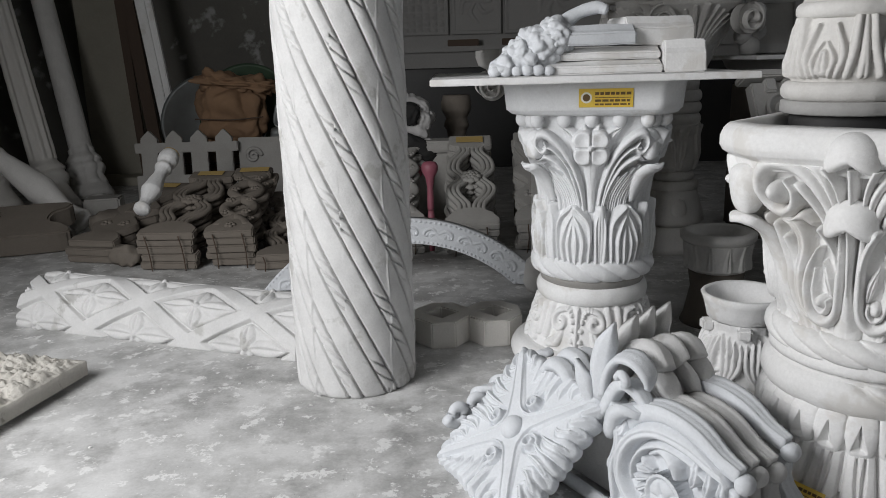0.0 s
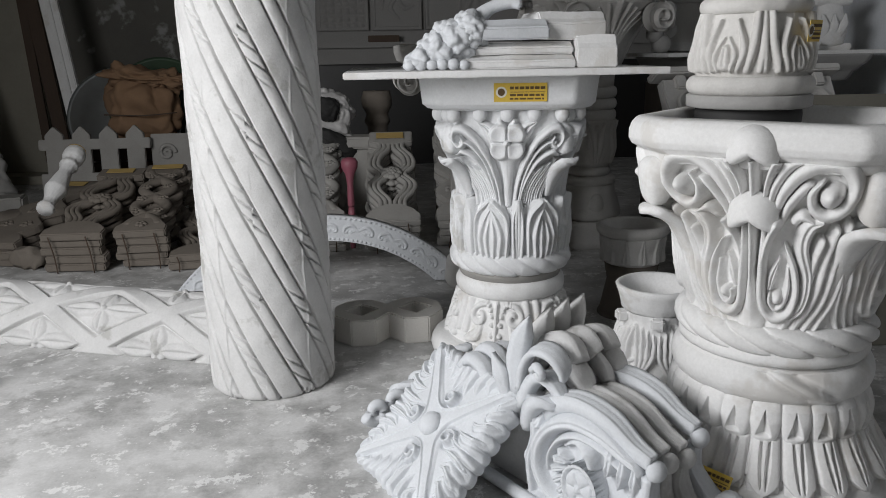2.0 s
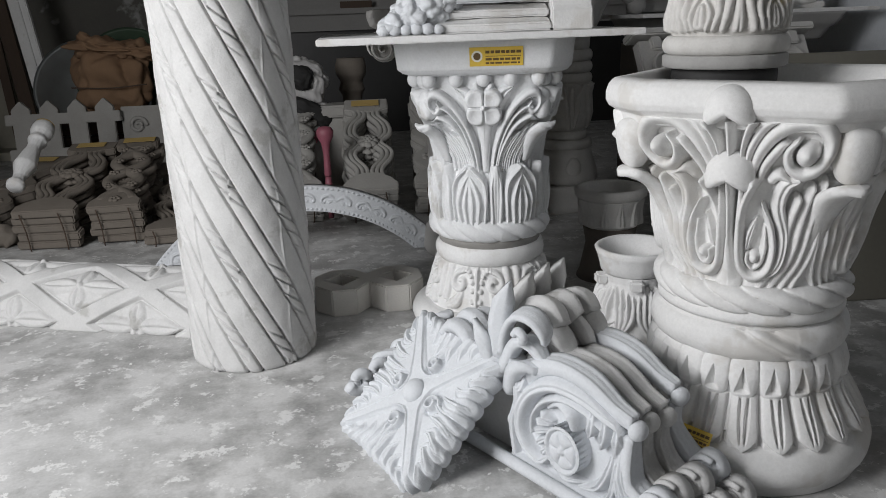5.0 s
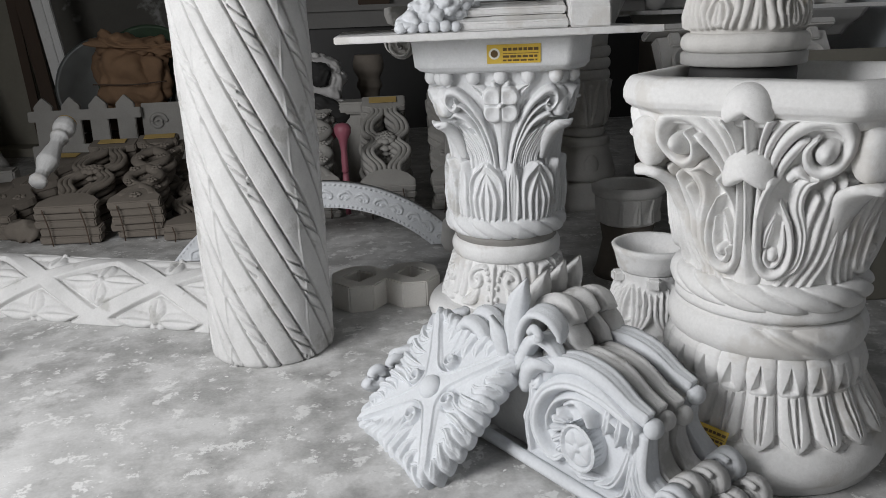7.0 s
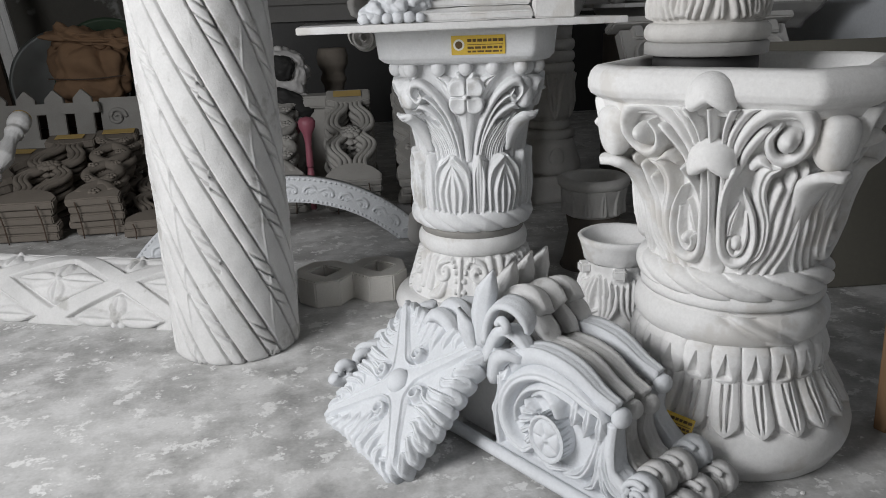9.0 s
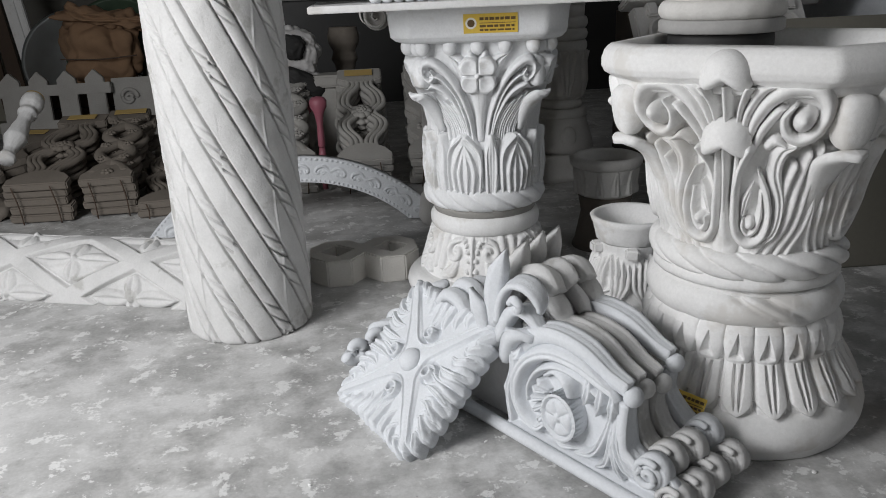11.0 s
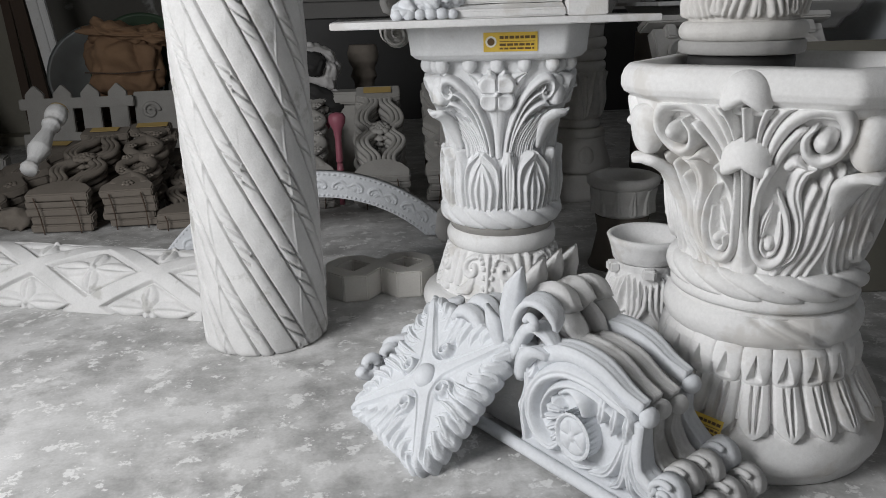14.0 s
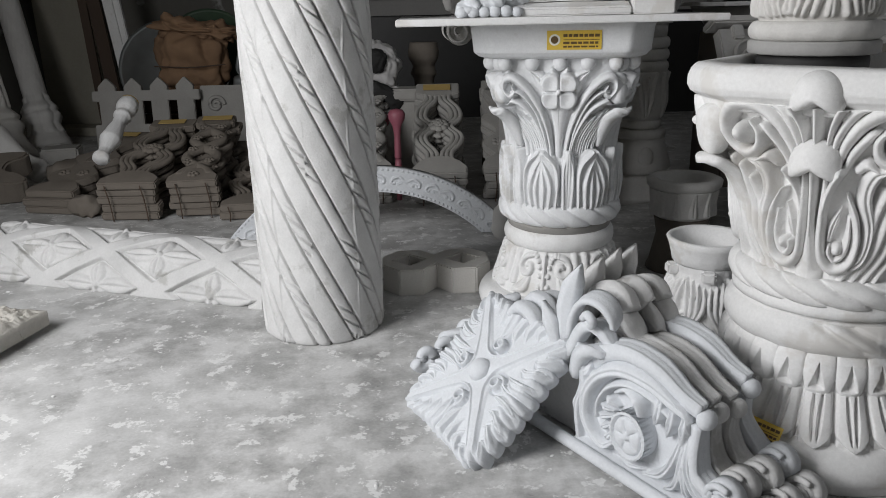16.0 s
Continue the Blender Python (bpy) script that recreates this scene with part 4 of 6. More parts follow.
    frond(S, Z, H, [(-0.08, 0.018), (0.46, 0.018)], [0.012, 0.012], [0.02, 0.02])
    # oval end panel, set back
    back = 0.050 * np.clip((0.078 - S) / 0.012, 0, 1)
    oval = np.sqrt(((S - 0.03) / 0.048) ** 2 + ((Z - 0.135) / 0.095) ** 2)
    H += 0.010 * np.exp(-(((oval - 1) / 0.08) ** 2)) * (S < 0.078) + 0.006 * (oval < 0.95) * (S < 0.078)
    nv, nu = S.shape
    front = np.stack([S, 0.014 + back - 1.05 * H, Z], -1).reshape(-1, 3)
    rear = np.stack([S, np.full_like(H, 0.064) - 0.03 * (S > 0.078), Z * 0.97], -1).reshape(-1, 3)
    k = nu * nv
    rim = [i for i in range(nu)] + [j * nu + nu - 1 for j in range(1, nv)] + [(nv - 1) * nu + i for i in range(nu - 2, -1, -1)] + [j * nu for j in range(nv - 2, 0, -1)]
    faces = quads(nu, nv, False) + [tuple(k + i for i in f[::-1]) for f in quads(nu, nv, False)]
    faces += [(p, k + p, k + q, q) for p, q in zip(rim, rim[1:] + rim[:1])]
    mesh("body", np.vstack([front, rear]).tolist(), faces, BRIGHT, root)
    prism("core", [(-0.085, 0.004), (0.45, 0.004), (0.385, 0.035), (0.315, 0.07), (0.27, 0.13), (0.20, 0.155), (0.13, 0.15), (0.09, 0.185), (0.05, 0.225), (-0.085, 0.15)], -W - 0.02, -0.034, pose(0, 0, 0, 90), CEMENT, root, "", 0.006)
    # rosette disc on the cheek
    n = 80
    rr, aa = np.meshgrid(np.linspace(0, 1, 26), np.linspace(0, 2 * math.pi, n, endpoint=False), indexing="ij")
    petal = np.abs(np.cos(2.5 * aa))
    hh = 0.004 + 0.007 * petal**0.5 * np.sin(math.pi * np.clip((rr - 0.12) / 0.70, 0, 1)) ** 0.6 - 0.005 * np.exp(-(((rr - 0.80) / 0.04) ** 2))
    hh += np.where(rr > 0.84, 0.005 + 0.001 * np.cos(26 * aa), 0) - 0.003 * (rr > 0.97) + 0.009 * np.exp(-((rr / 0.16) ** 4))
    rr = rr * (1 + 0.015 * np.cos(26 * aa) * (rr > 0.9))
    verts = np.stack([0.231 + 0.042 * rr * np.cos(aa), -0.014 - hh, 0.108 + 0.047 * rr * np.sin(aa)], -1).reshape(-1, 3).tolist()
    b = len(verts)
    verts += [(0.231 + 0.042 * math.cos(t), 0.02, 0.108 + 0.047 * math.sin(t)) for t in np.linspace(0, 2 * math.pi, n, endpoint=False)]
    faces = [f[::-1] for f in quads(n, 26, True)] + [(b - n + i, b - n + (i + 1) % n, b + (i + 1) % n, b + i) for i in range(n)]
    mesh("rosette", verts, faces, BRIGHT, root)
    # ribs across the back, each a creased blade with a round knob
    for i, (o, dx, dz) in enumerate(((0.012, 0.006, 0.002), (0.058, -0.004, -0.004), (0.110, -0.006, -0.014), (0.167, -0.020, 0.0))):
        mat = (BRIGHT, CEMENT, CEMENT, BRIGHT)[i]
        rb = leaf("rib", [(0.10 + dx, o + 0.008, 0.178 + dz), (0.145 + dx, o + 0.004, 0.222 + dz), (0.20 + dx, o, 0.244 + dz), (0.262 + dx, o, 0.238 + dz), (0.315 + dx, o, 0.210 + dz), (0.355 + dx, o, 0.196 + dz)], [0.010, 0.017, 0.018, 0.017, 0.013, 0.010], (0.05, 1, 0.15), mat, root, 0.55, 0.03, 40)
        ball("rib_knob", (0.366 + dx, o, 0.196 + dz), (0.0165, 0.019, 0.0185), mat, rb, nu=22, nv=14)
        leaf("flare_rib", [(0.345 + dx, o, 0.18 + dz), (0.346 + dx, o, 0.13), (0.362, o, 0.09), (0.40, o, 0.066)], [0.012, 0.018, 0.02, 0.022], (0.0, 1, 0.0), mat, root, 0.5, 0.02, 26)
        for row, (x, z, rad) in enumerate(((0.418 - 0.006 * (i % 2), 0.074 + 0.002 * i, 0.033), (0.456 + 0.004 * (i % 2), 0.033 + 0.004 * i, 0.031))):
            c = Vector((x, o + 0.006 + 0.012 * row, z))
            bm = bmesh.new()
            bmesh.ops.create_cone(bm, cap_ends=True, segments=30, radius1=rad, radius2=rad * 0.94, depth=0.040)
            bmesh.ops.bevel(bm, geom=[e for e in bm.edges if e.calc_face_angle() > 1.2], offset=0.007, segments=3, affect="EDGES")
            bm.transform(Matrix.Translation(c) @ pose(0, 0, 0, 90))
            toe = part("toe_scroll", bm, mat if row == 0 else CEMENT, root, smooth=True)
            tube("toe_curl", [(c.x + 0.029 * r * math.cos(t), c.y - 0.022 - 0.004 * (1 - r), c.z + 0.029 * r * math.sin(t)) for t, r in zip(np.linspace(1.0, 9.5, 18), np.linspace(1, 0.15, 18))], [0.006, 0.0065, 0.005], mat if row == 0 else CEMENT, toe, n=56)
    # acanthus crest: upright blades, curled hoods and the leaves below them
    for i, o in enumerate((0.0, 0.058, 0.112, 0.165)):
        mat = BRIGHT if i == 0 else CEMENT
        dx = -0.008 * i
        leaf("crest_leaf", [(0.040 + dx, o, 0.225), (0.046 + dx, o, 0.29), (0.060 + dx, o - 0.002, 0.345), (0.080 + dx, o - 0.006, 0.388 - 0.005 * (i % 2))], [0.014, 0.024, 0.021, 0.002], (0.9, 0.45, -0.2), mat, root, 0.65, 0.026 if i else 0.014)
        leaf("side_leaf", [(0.03 + dx, o - 0.012, 0.21), (0.018 + dx, o - 0.02, 0.262), (-0.004 + dx, o - 0.022, 0.298)], [0.010, 0.017, 0.002], (0.9, 0.45, 0.3), mat, root, 0.5, 0.014)
        tilt = (0.25, -0.45, 0.5, -0.3)[i]
        if i == 0:
            leaf("curled_leaf", [(0.058, o, 0.235), (0.074, o, 0.290), (0.102, o, 0.328), (0.140, o, 0.334), (0.162, o + 0.004, 0.312), (0.160, o + 0.004, 0.290)], [0.008, 0.016, 0.022, 0.022, 0.018, 0.006], (-0.15, 1, tilt), mat, root, 0.25, 0.010, 24)
        else:
            leaf("hooded_leaf", [(0.060 + dx, o, 0.24), (0.088 + dx, o, 0.318 - 0.008 * i), (0.128 + dx, o, 0.334 - 0.006 * i), (0.154 + dx, o + 0.006 * tilt, 0.306 - 0.004 * i)], [0.014, 0.022, 0.024, 0.018], (0.3 * tilt, 1, tilt), mat, root, 0.15, 0.024)
            leaf("hooded_leaf", [(0.085 + dx, o + 0.01, 0.225), (0.124 + dx, o + 0.012, 0.282), (0.158 + dx, o + 0.01, 0.270), (0.172 + dx, o + 0.012, 0.246)], [0.014, 0.02, 0.021, 0.012], (-0.3 * tilt, 1, -tilt), mat, root, 0.15, 0.022)
        if i == 0:
            tube("leaf_curl", [(0.112 + dx, o - 0.024, 0.30), (0.126 + dx, o - 0.026, 0.312), (0.138 + dx, o - 0.024, 0.302), (0.130 + dx, o - 0.020, 0.290), (0.120 + dx, o - 0.02, 0.296)], [0.007, 0.009, 0.008, 0.006], mat, root)
        leaf("lower_leaf", [(0.065 + dx, o, 0.20), (0.098 + dx, o + 0.006, 0.262), (0.130 + dx, o + 0.008, 0.270), (0.158 + dx, o + 0.008, 0.242)], [0.012, 0.018, 0.019, 0.008], (0.1, 1, 0.2 - tilt), mat, root, 0.3, 0.018)
        leaf("skirt_leaf", [(0.080 + dx, o, 0.16), (0.104 + dx, o - 0.006, 0.212), (0.128 + dx, o - 0.006, 0.232), (0.150 + dx, o - 0.002, 0.226)], [0.012, 0.02, 0.022, 0.008], (0.25, 1, 0), mat, root, 0.5, 0.018)
    tube("end_bar", [(-0.09, -0.008, 0.016), (0.06, -0.012, 0.018), (0.47, -0.012, 0.016)], [0.015, 0.013, 0.013], BRIGHT, root)
    for i, (y, dz) in enumerate(((0.02, 0.0), (0.06, 0.012), (0.10, 0.004))):
        leaf("back_acanthus", [(-0.04, y, 0.19), (-0.075, y, 0.238 + dz), (-0.12, y, 0.244 + dz), (-0.155, y - 0.006, 0.215 + dz)], [0.014, 0.02, 0.02, 0.006], (0.1, 1, 0.1), BRIGHT, root, 0.5, 0.016)


bracket()


def curl_fragment():
    root = thing("scroll_fragment", pose(0.10, 1.74, 0, 0, 0, 20), "small white cement scroll fragment lying behind the plaque", "ornament")
    block("slab", (0.24, 0.07, 0.035), pose(0.02, 0, 0.0175), BRIGHT, root, "", 0.008)
    for i, (x, r) in enumerate(((-0.095, 0.028), (-0.045, 0.034), (0.0, 0.026))):
        tube("curl", [(x + r * q * math.cos(t), -0.035 + 0.004 * i, 0.055 + 0.012 * i + r * q * math.sin(t)) for t, q in zip(np.linspace(3.5, 11, 14), np.linspace(1, 0.15, 14))], [0.016, 0.014, 0.009], BRIGHT, root, n=44)
    for i in range(4):
        leaf("leaf", [(-0.03 + 0.05 * i, 0.0, 0.03), (-0.02 + 0.05 * i, -0.02, 0.09 + 0.02 * i), (0.0 + 0.05 * i, -0.05, 0.10 + 0.022 * i)], [0.02, 0.028, 0.008], (1, 0.2, 0), BRIGHT, root, 0.4, 0.014)


curl_fragment()
st = sticker("trade_sticker", pose(0.618, 1.206, 0.112, -24, 8, -44), 0.085, 0.036)

# ---- arch, pierced block, slab ----


def arch():
    root = thing("arch_moulding", pose(-0.155, 2.9, 0, -4, 0, 0), "pale cement arch moulding with leaf scroll relief standing on the floor", "arch")
    Ro, band = 0.716, 0.096
    half = math.acos((Ro - 0.272) / Ro) - 0.01
    n_a, n_r = 420, 44
    t, q = np.meshgrid(np.linspace(-half, half, n_a), np.linspace(0, 1, n_r))
    arcU, V = t * Ro, q * band
    H = np.zeros_like(t)
    fold = (arcU + 0.075) % 0.15 - 0.075
    for sg in (1, -1):
        frond(fold, V, H, [(sg * 0.005, 0.05), (sg * 0.03, 0.065), (sg * 0.055, 0.055), (sg * 0.06, 0.04), (sg * 0.048, 0.036), (sg * 0.046, 0.046)], [0.006, 0.008, 0.008, 0.006, 0.005, 0.003], [0.011, 0.014, 0.013, 0.011], 0, 50)
        frond(fold, V, H, [(sg * 0.012, 0.048), (sg * 0.03, 0.04), (sg * 0.04, 0.028)], [0.005, 0.009, 0.003], [0.010, 0.013, 0.006], 0.004)
    dome(fold, V, H, 0, 0.05, 0.012, 0.014, 0.010)
    H = np.maximum(H, 0.007 * (V > 0.082) + 0.007 * (V < 0.016))
    for row in (0.089, 0.009):
        f2 = (arcU % 0.02) - 0.01
        H = np.maximum(H, 0.007 + 0.005 * (np.hypot(f2, V - row) < 0.004))
    R = Ro - band + V
    front = np.stack([R * np.sin(t), -H, R * np.cos(t) - (Ro - 0.272)], -1).reshape(-1, 3)
    rear = front * (1, 0, 1) + (0, 0.075, 0)
    front[:, 2] = np.maximum(front[:, 2], 0.002)
    rear[:, 2] = np.maximum(rear[:, 2], 0.002)
    k = n_a * n_r
    rim = [i for i in range(n_a)] + [j * n_a + n_a - 1 for j in range(1, n_r)] + [(n_r - 1) * n_a + i for i in range(n_a - 2, -1, -1)] + [j * n_a for j in range(n_r - 2, 0, -1)]
    faces = quads(n_a, n_r, False) + [tuple(k + i for i in f[::-1]) for f in quads(n_a, n_r, False)]
    faces += [(p, k + p, k + q_, q_) for p, q_ in zip(rim, rim[1:] + rim[:1])]
    mesh("band", np.vstack([front, rear]).tolist(), faces, BRIGHT, root)


arch()


def vent_block():
    root = thing("pierced_block", pose(0.075, 2.335, 0, 0, 0, 1.5), "cream cement ventilator block of two joined octagons with square holes", "block")
    out = [(-0.17, -0.045), (-0.12, -0.105), (-0.045, -0.105), (0.0, -0.045), (0.045, -0.105), (0.12, -0.105), (0.17, -0.045), (0.17, 0.045), (0.12, 0.1), (0.045, 0.1), (0.0, 0.045), (-0.045, 0.1), (-0.12, 0.1), (-0.17, 0.045)]
    holes = [[(c + 0.052 * x, 0.055 * y) for x, y in ((0, -1), (1, 0), (0, 1), (-1, 0))] for c in (-0.085, 0.085)]
    prism("body", out, 0.0, 0.085, I4, STONEWARE, root, "", 0.004, holes)


vent_block()


def rough_slab():
    root = thing("rough_slab", pose(-1.335, 1.925, 0.0, 0, 0, -14), "thick cream cement slab with a crumbly uneven top, raised on a wooden batten", "slab")
    n = 130
    u, v = np.meshgrid(np.linspace(-0.26, 0.26, n), np.linspace(-0.2, 0.2, n))
    h = np.zeros_like(u)
    for j in range(n):
        for i in range(n):
            p = Vector((u[j, i] * 11, v[j, i] * 11, 2.0))
            h[j, i] = 0.034 * abs(noise.noise(p)) + 0.020 * abs(noise.noise(p * 2.7)) + 0.010 * noise.noise(p * 6) + 0.005 * noise.noise(p * 13)
    h *= np.clip((0.2 - np.abs(v)) / 0.02, 0, 1) * np.clip((0.26 - np.abs(u)) / 0.02, 0, 1)
    sheet("slab", u, v, None, h, CRUMBLY, Matrix.Translation((0, 0, 0.062)), root, back=0.042)
    block("batten", (0.4, 0.05, 0.02), pose(-0.03, 0.05, 0.01), DARKWOOD, root, "", 0.003)


rough_slab()

# ---- small planters behind the knobbed column ----


def pot_leaves(U, V, H):
    for sg in (1, -1):
        for i in range(4):
            frond(U, V, H, [(sg * 0.004, 0.025), (sg * (0.014 + 0.010 * i), 0.09), (sg * (0.010 + 0.014 * i), 0.145 - 0.006 * i), (sg * (0.002 + 0.016 * i), 0.185 - 0.008 * i)], [0.004, 0.0065, 0.0065, 0.002], [0.008, 0.018, 0.022, 0.012], 0, 60)
    frond(U, V, H, spiral(0.0, 0.075, 0.015, 1.0, 1.6, 1, 20, 0.3), [0.004, 0.006, 0.004], [0.014, 0.020, 0.018], 0, 50)


pot = thing("leafed_pot", pose(0.77, 1.86, 0), "small white cement pot carved with fanned leaves", "pot")
lathe("body", [0.0, 0.02, 0.05, 0.10, 0.15, 0.19, 0.21], [0.055, 0.075, 0.088, 0.092, 0.086, 0.082, 0.085], PLASTER, pot, pot_leaves, 300, 90, sector=5, turn=0.3, caps=False)
lathe("rim", [0.205, 0.215, 0.235, 0.26, 0.275, 0.28, 0.275, 0.23, 0.09, 0.08], [0.075, 0.09, 0.095, 0.102, 0.108, 0.1, 0.092, 0.08, 0.07, 0.01], PLASTER, pot, nu=72)
for i in range(5):
    a = 0.3 + i * 2 * math.pi / 5 + math.pi / 5 - math.pi / 2
    block("lug", (0.03, 0.035, 0.028), Matrix.Translation((0.093 * math.cos(a), 0.093 * math.sin(a), 0.195)) @ pose(0, 0, 0, 0, 0, math.degrees(a)), PLASTER, pot, "", 0.005)


def ring_teeth(U, V, H):
    frond(U, V, H, [(0, 0.20), (0, 0.27)], [0.016, 0.004], [0.010, 0.004], 0.006)


pot2 = thing("ring_planter", pose(0.90, 2.42, 0), "grey cement ring planter with pointed leaf teeth", "planter")
lathe("pedestal", [0, 0.02, 0.12, 0.18], [0.11, 0.1, 0.08, 0.09], DUSTY, pot2)
lathe("body", [0.17, 0.19, 0.23, 0.275], [0.075, 0.1, 0.1, 0.11], PALEDUST, pot2, ring_teeth, 260, 60, sector=12)
lathe("rim", [0.27, 0.285, 0.305, 0.312, 0.305, 0.26], [0.1, 0.118, 0.12, 0.105, 0.085, 0.075], PALEDUST, pot2, nu=60)

# ---- urn on the knobbed column ----


def bulb_leaves(U, V, H):
    frond(U, V, H, [(0, 0.87), (0, 0.9)], [0.012, 0.008], [0.012, 0.010], 0.004)
    for sg in (1, -1):
        frond(U, V, H, [(sg * 0.012, 0.86), (sg * 0.018, 0.89), (sg * 0.004, 0.92)], [0.004, 0.006, 0.002], [0.010, 0.012, 0.008])
        frond(U, V, H, [(sg * 0.024, 0.86), (sg * 0.033, 0.90), (sg * 0.018, 0.95)], [0.005, 0.008, 0.004], [0.010, 0.013, 0.012])
        frond(U, V, H, [(sg * 0.04, 0.86), (sg * 0.05, 0.91), (sg * 0.055, 0.97)], [0.006, 0.009, 0.008], [0.010, 0.014, 0.018])
        frond(U, V, H, [(sg * 0.063, 0.86), (sg * 0.067, 0.92), (sg * 0.068, 0.98)], [0.005, 0.008, 0.008], [0.008, 0.012, 0.014])


UR = 0.775, 1.47
# plain black body filling the gap under the column base
bucket = thing("black_support", pose(*UR, 0.0), "black tapered support standing inside the hollow capital", "bucket")
lathe("body", [0.34, 0.36, 0.745, 0.758], [0.09, 0.095, 0.1, 0.098], BLACK, bucket, nu=40)
urn = thing("leafed_column_base", pose(*UR, -0.032), "grey cement column base with upright leaves set on a black support", "column base")
lathe("plinth", [0.79, 0.793, 0.812, 0.815], [0.112, 0.116, 0.116, 0.112], GREY, urn, nu=72)
z, r = torus_profile(0.815, 0.85, 0.104, 0.014, 11)
lathe("ring", z, r, PALEDUST, urn)
lathe("leaf_bulb", [0.848, 0.862, 0.88, 0.92, 0.95, 0.965], [0.098, 0.106, 0.107, 0.098, 0.092, 0.088], PALEDUST, urn, bulb_leaves, 420, 90, sector=5, turn=0.35)
z, r = torus_profile(0.962, 0.992, 0.09, 0.012, 9)
lathe("upper_ring", z, r, PALEDUST, urn)
lathe("shaft", [0.99, 1.01, 1.5], [0.092, 0.084, 0.082], PALEDUST, urn)
sticker("trade_sticker", Matrix.Translation((UR[0] + 0.066, UR[1] - 0.098, 0.897)) @ pose(0, 0, 0, 5, 0, 34), 0.046, 0.038)

# ---- columns further back ----


def big_leaves(U, V, H):
    for sg in (1, -1):
        for i in range(4):
            frond(U, V, H, [(sg * 0.012, 0.78), (sg * (0.02 + 0.016 * i), 0.90), (sg * (0.05 + 0.04 * i), 1.05 - 0.015 * i)], [0.008, 0.016, 0.014, 0.005], [0.012, 0.022, 0.02], 0.004)
    frond(U, V, H, [(0, 0.78), (0, 1.05)], [0.010, 0.016], [0.016, 0.024])


def tulip(U, V, H):
    for sg in (1, -1):
        frond(U, V, H, [(sg * 0.01, 0.37), (sg * 0.025, 0.46), (sg * 0.04, 0.56)], [0.006, 0.010, 0.006], [0.010, 0.014, 0.014])
    frond(U, V, H, [(0, 0.37), (0, 0.54)], [0.006, 0.009], [0.008, 0.012])


def back_column():
    root = thing("tall_leaf_column", pose(1.04, 3.42, 0), "dusty grey cement column with tulip shaft and broad leaf capital", "column")
    stepped("plinth", [(0.0, 0.15, 0.03), (0.11, 0.15, 0.03), (0.12, 0.145, 0.03)], PALEDUST, root, turn=0.1)
    lathe("base", [0.12, 0.14, 0.17, 0.24, 0.28], [0.13, 0.15, 0.147, 0.125, 0.115], PALEDUST, root)
    z, r = torus_profile(0.275, 0.32, 0.105, 0.016)
    lathe("ring", z, r, PALEDUST, root)
    z, r = torus_profile(0.32, 0.36, 0.085, 0.014)
    lathe("ring", z, r, PALEDUST, root)
    lathe("tulip", [0.355, 0.38, 0.44, 0.52, 0.57], [0.08, 0.1, 0.11, 0.105, 0.118], PALEDUST, root, tulip, 240, 70, sector=6)
    for z0 in (0.565, 0.615, 0.665):
        z, r = torus_profile(z0, z0 + 0.05, 0.1, 0.016)
        lathe("ring", z, r, PALEDUST, root)
    lathe("neck", [0.71, 0.79], [0.1, 0.105], PALEDUST, root)
    lathe("capital", [0.77, 0.82, 0.9, 0.98, 1.06, 1.1], [0.12, 0.13, 0.155, 0.2, 0.26, 0.27], PALEDUST, root, big_leaves, 420, 110, sector=4, turn=0.15)
    for k in range(4):
        a = 0.15 + k * math.pi / 2 - math.pi / 2
        f = Vector((math.cos(a), math.sin(a), 0))
        s_ = Vector((-f.y, f.x, 0))
        for sg in (-1, 1):
            volute("volute", f * 0.25 + s_ * 0.19 * sg + Vector((0, 0, 1.0)), f + s_ * 0.2 * sg, 0.065, PALEDUST, root, sg, 0.03)
    stepped("abacus", [(1.09, 0.27, 0.06), (1.11, 0.29, 0.06), (1.16, 0.3, 0.06)], PALEDUST, root, turn=0.15)
    ball("boss", (0, -0.135, 0.20), (0.035, 0.015, 0.05), PALEDUST, root)


back_column()


def volute_column():
    root = thing("volute_column", pose(0.47, 2.85, 0), "plain grey cement column with concave bell and side volutes", "column")
    lathe("shaft", [0, 0.02, 0.1, 0.12, 0.45, 0.55, 0.65, 0.74, 0.80], [0.15, 0.16, 0.15, 0.13, 0.13, 0.14, 0.165, 0.21, 0.27], PALEDUST, root)
    for sg in (-1, 1):
        volute("volute", Vector((0.285 * sg, -0.17, 0.775)), (0.1 * sg, -1), 0.05, PALEDUST, root, sg, 0.03)
        volute("volute", Vector((0.285 * sg, 0.17, 0.775)), (0.1 * sg, 1), 0.05, PALEDUST, root, -sg, 0.03)
    stepped("abacus", [(0.80, 0.27, 0.05), (0.83, 0.28, 0.05), (0.845, 0.31, 0.05), (0.875, 0.32, 0.05), (0.90, 0.32, 0.05)], PALEDUST, root)


volute_column()


def ionic_pilaster():
    m = pose(1.58, 2.55, 0, -30, 0, 6)
    root = thing("pilaster_panel", m, "grey cement pilaster panel with scrolled top, leaning back against a shelf", "panel")
    block("panel", (0.74, 0.05, 0.86), pose(0, 0, 0.43), PALEDUST, root, "", 0.006)
    for sg in (-1, 1):
        volute("volute", Vector((0.27 * sg, -0.03, 0.74)), (0, -1), 0.07, PALEDUST, root, sg, 0.02)
    for i in range(9):
        block("dart", (0.045, 0.03, 0.055), pose(-0.3 + 0.075 * i, -0.03, 0.84), PALEDUST, root, "", 0.006)
    block("cap", (0.8, 0.09, 0.03), pose(0, -0.01, 0.885), PALEDUST, root, "", 0.006)


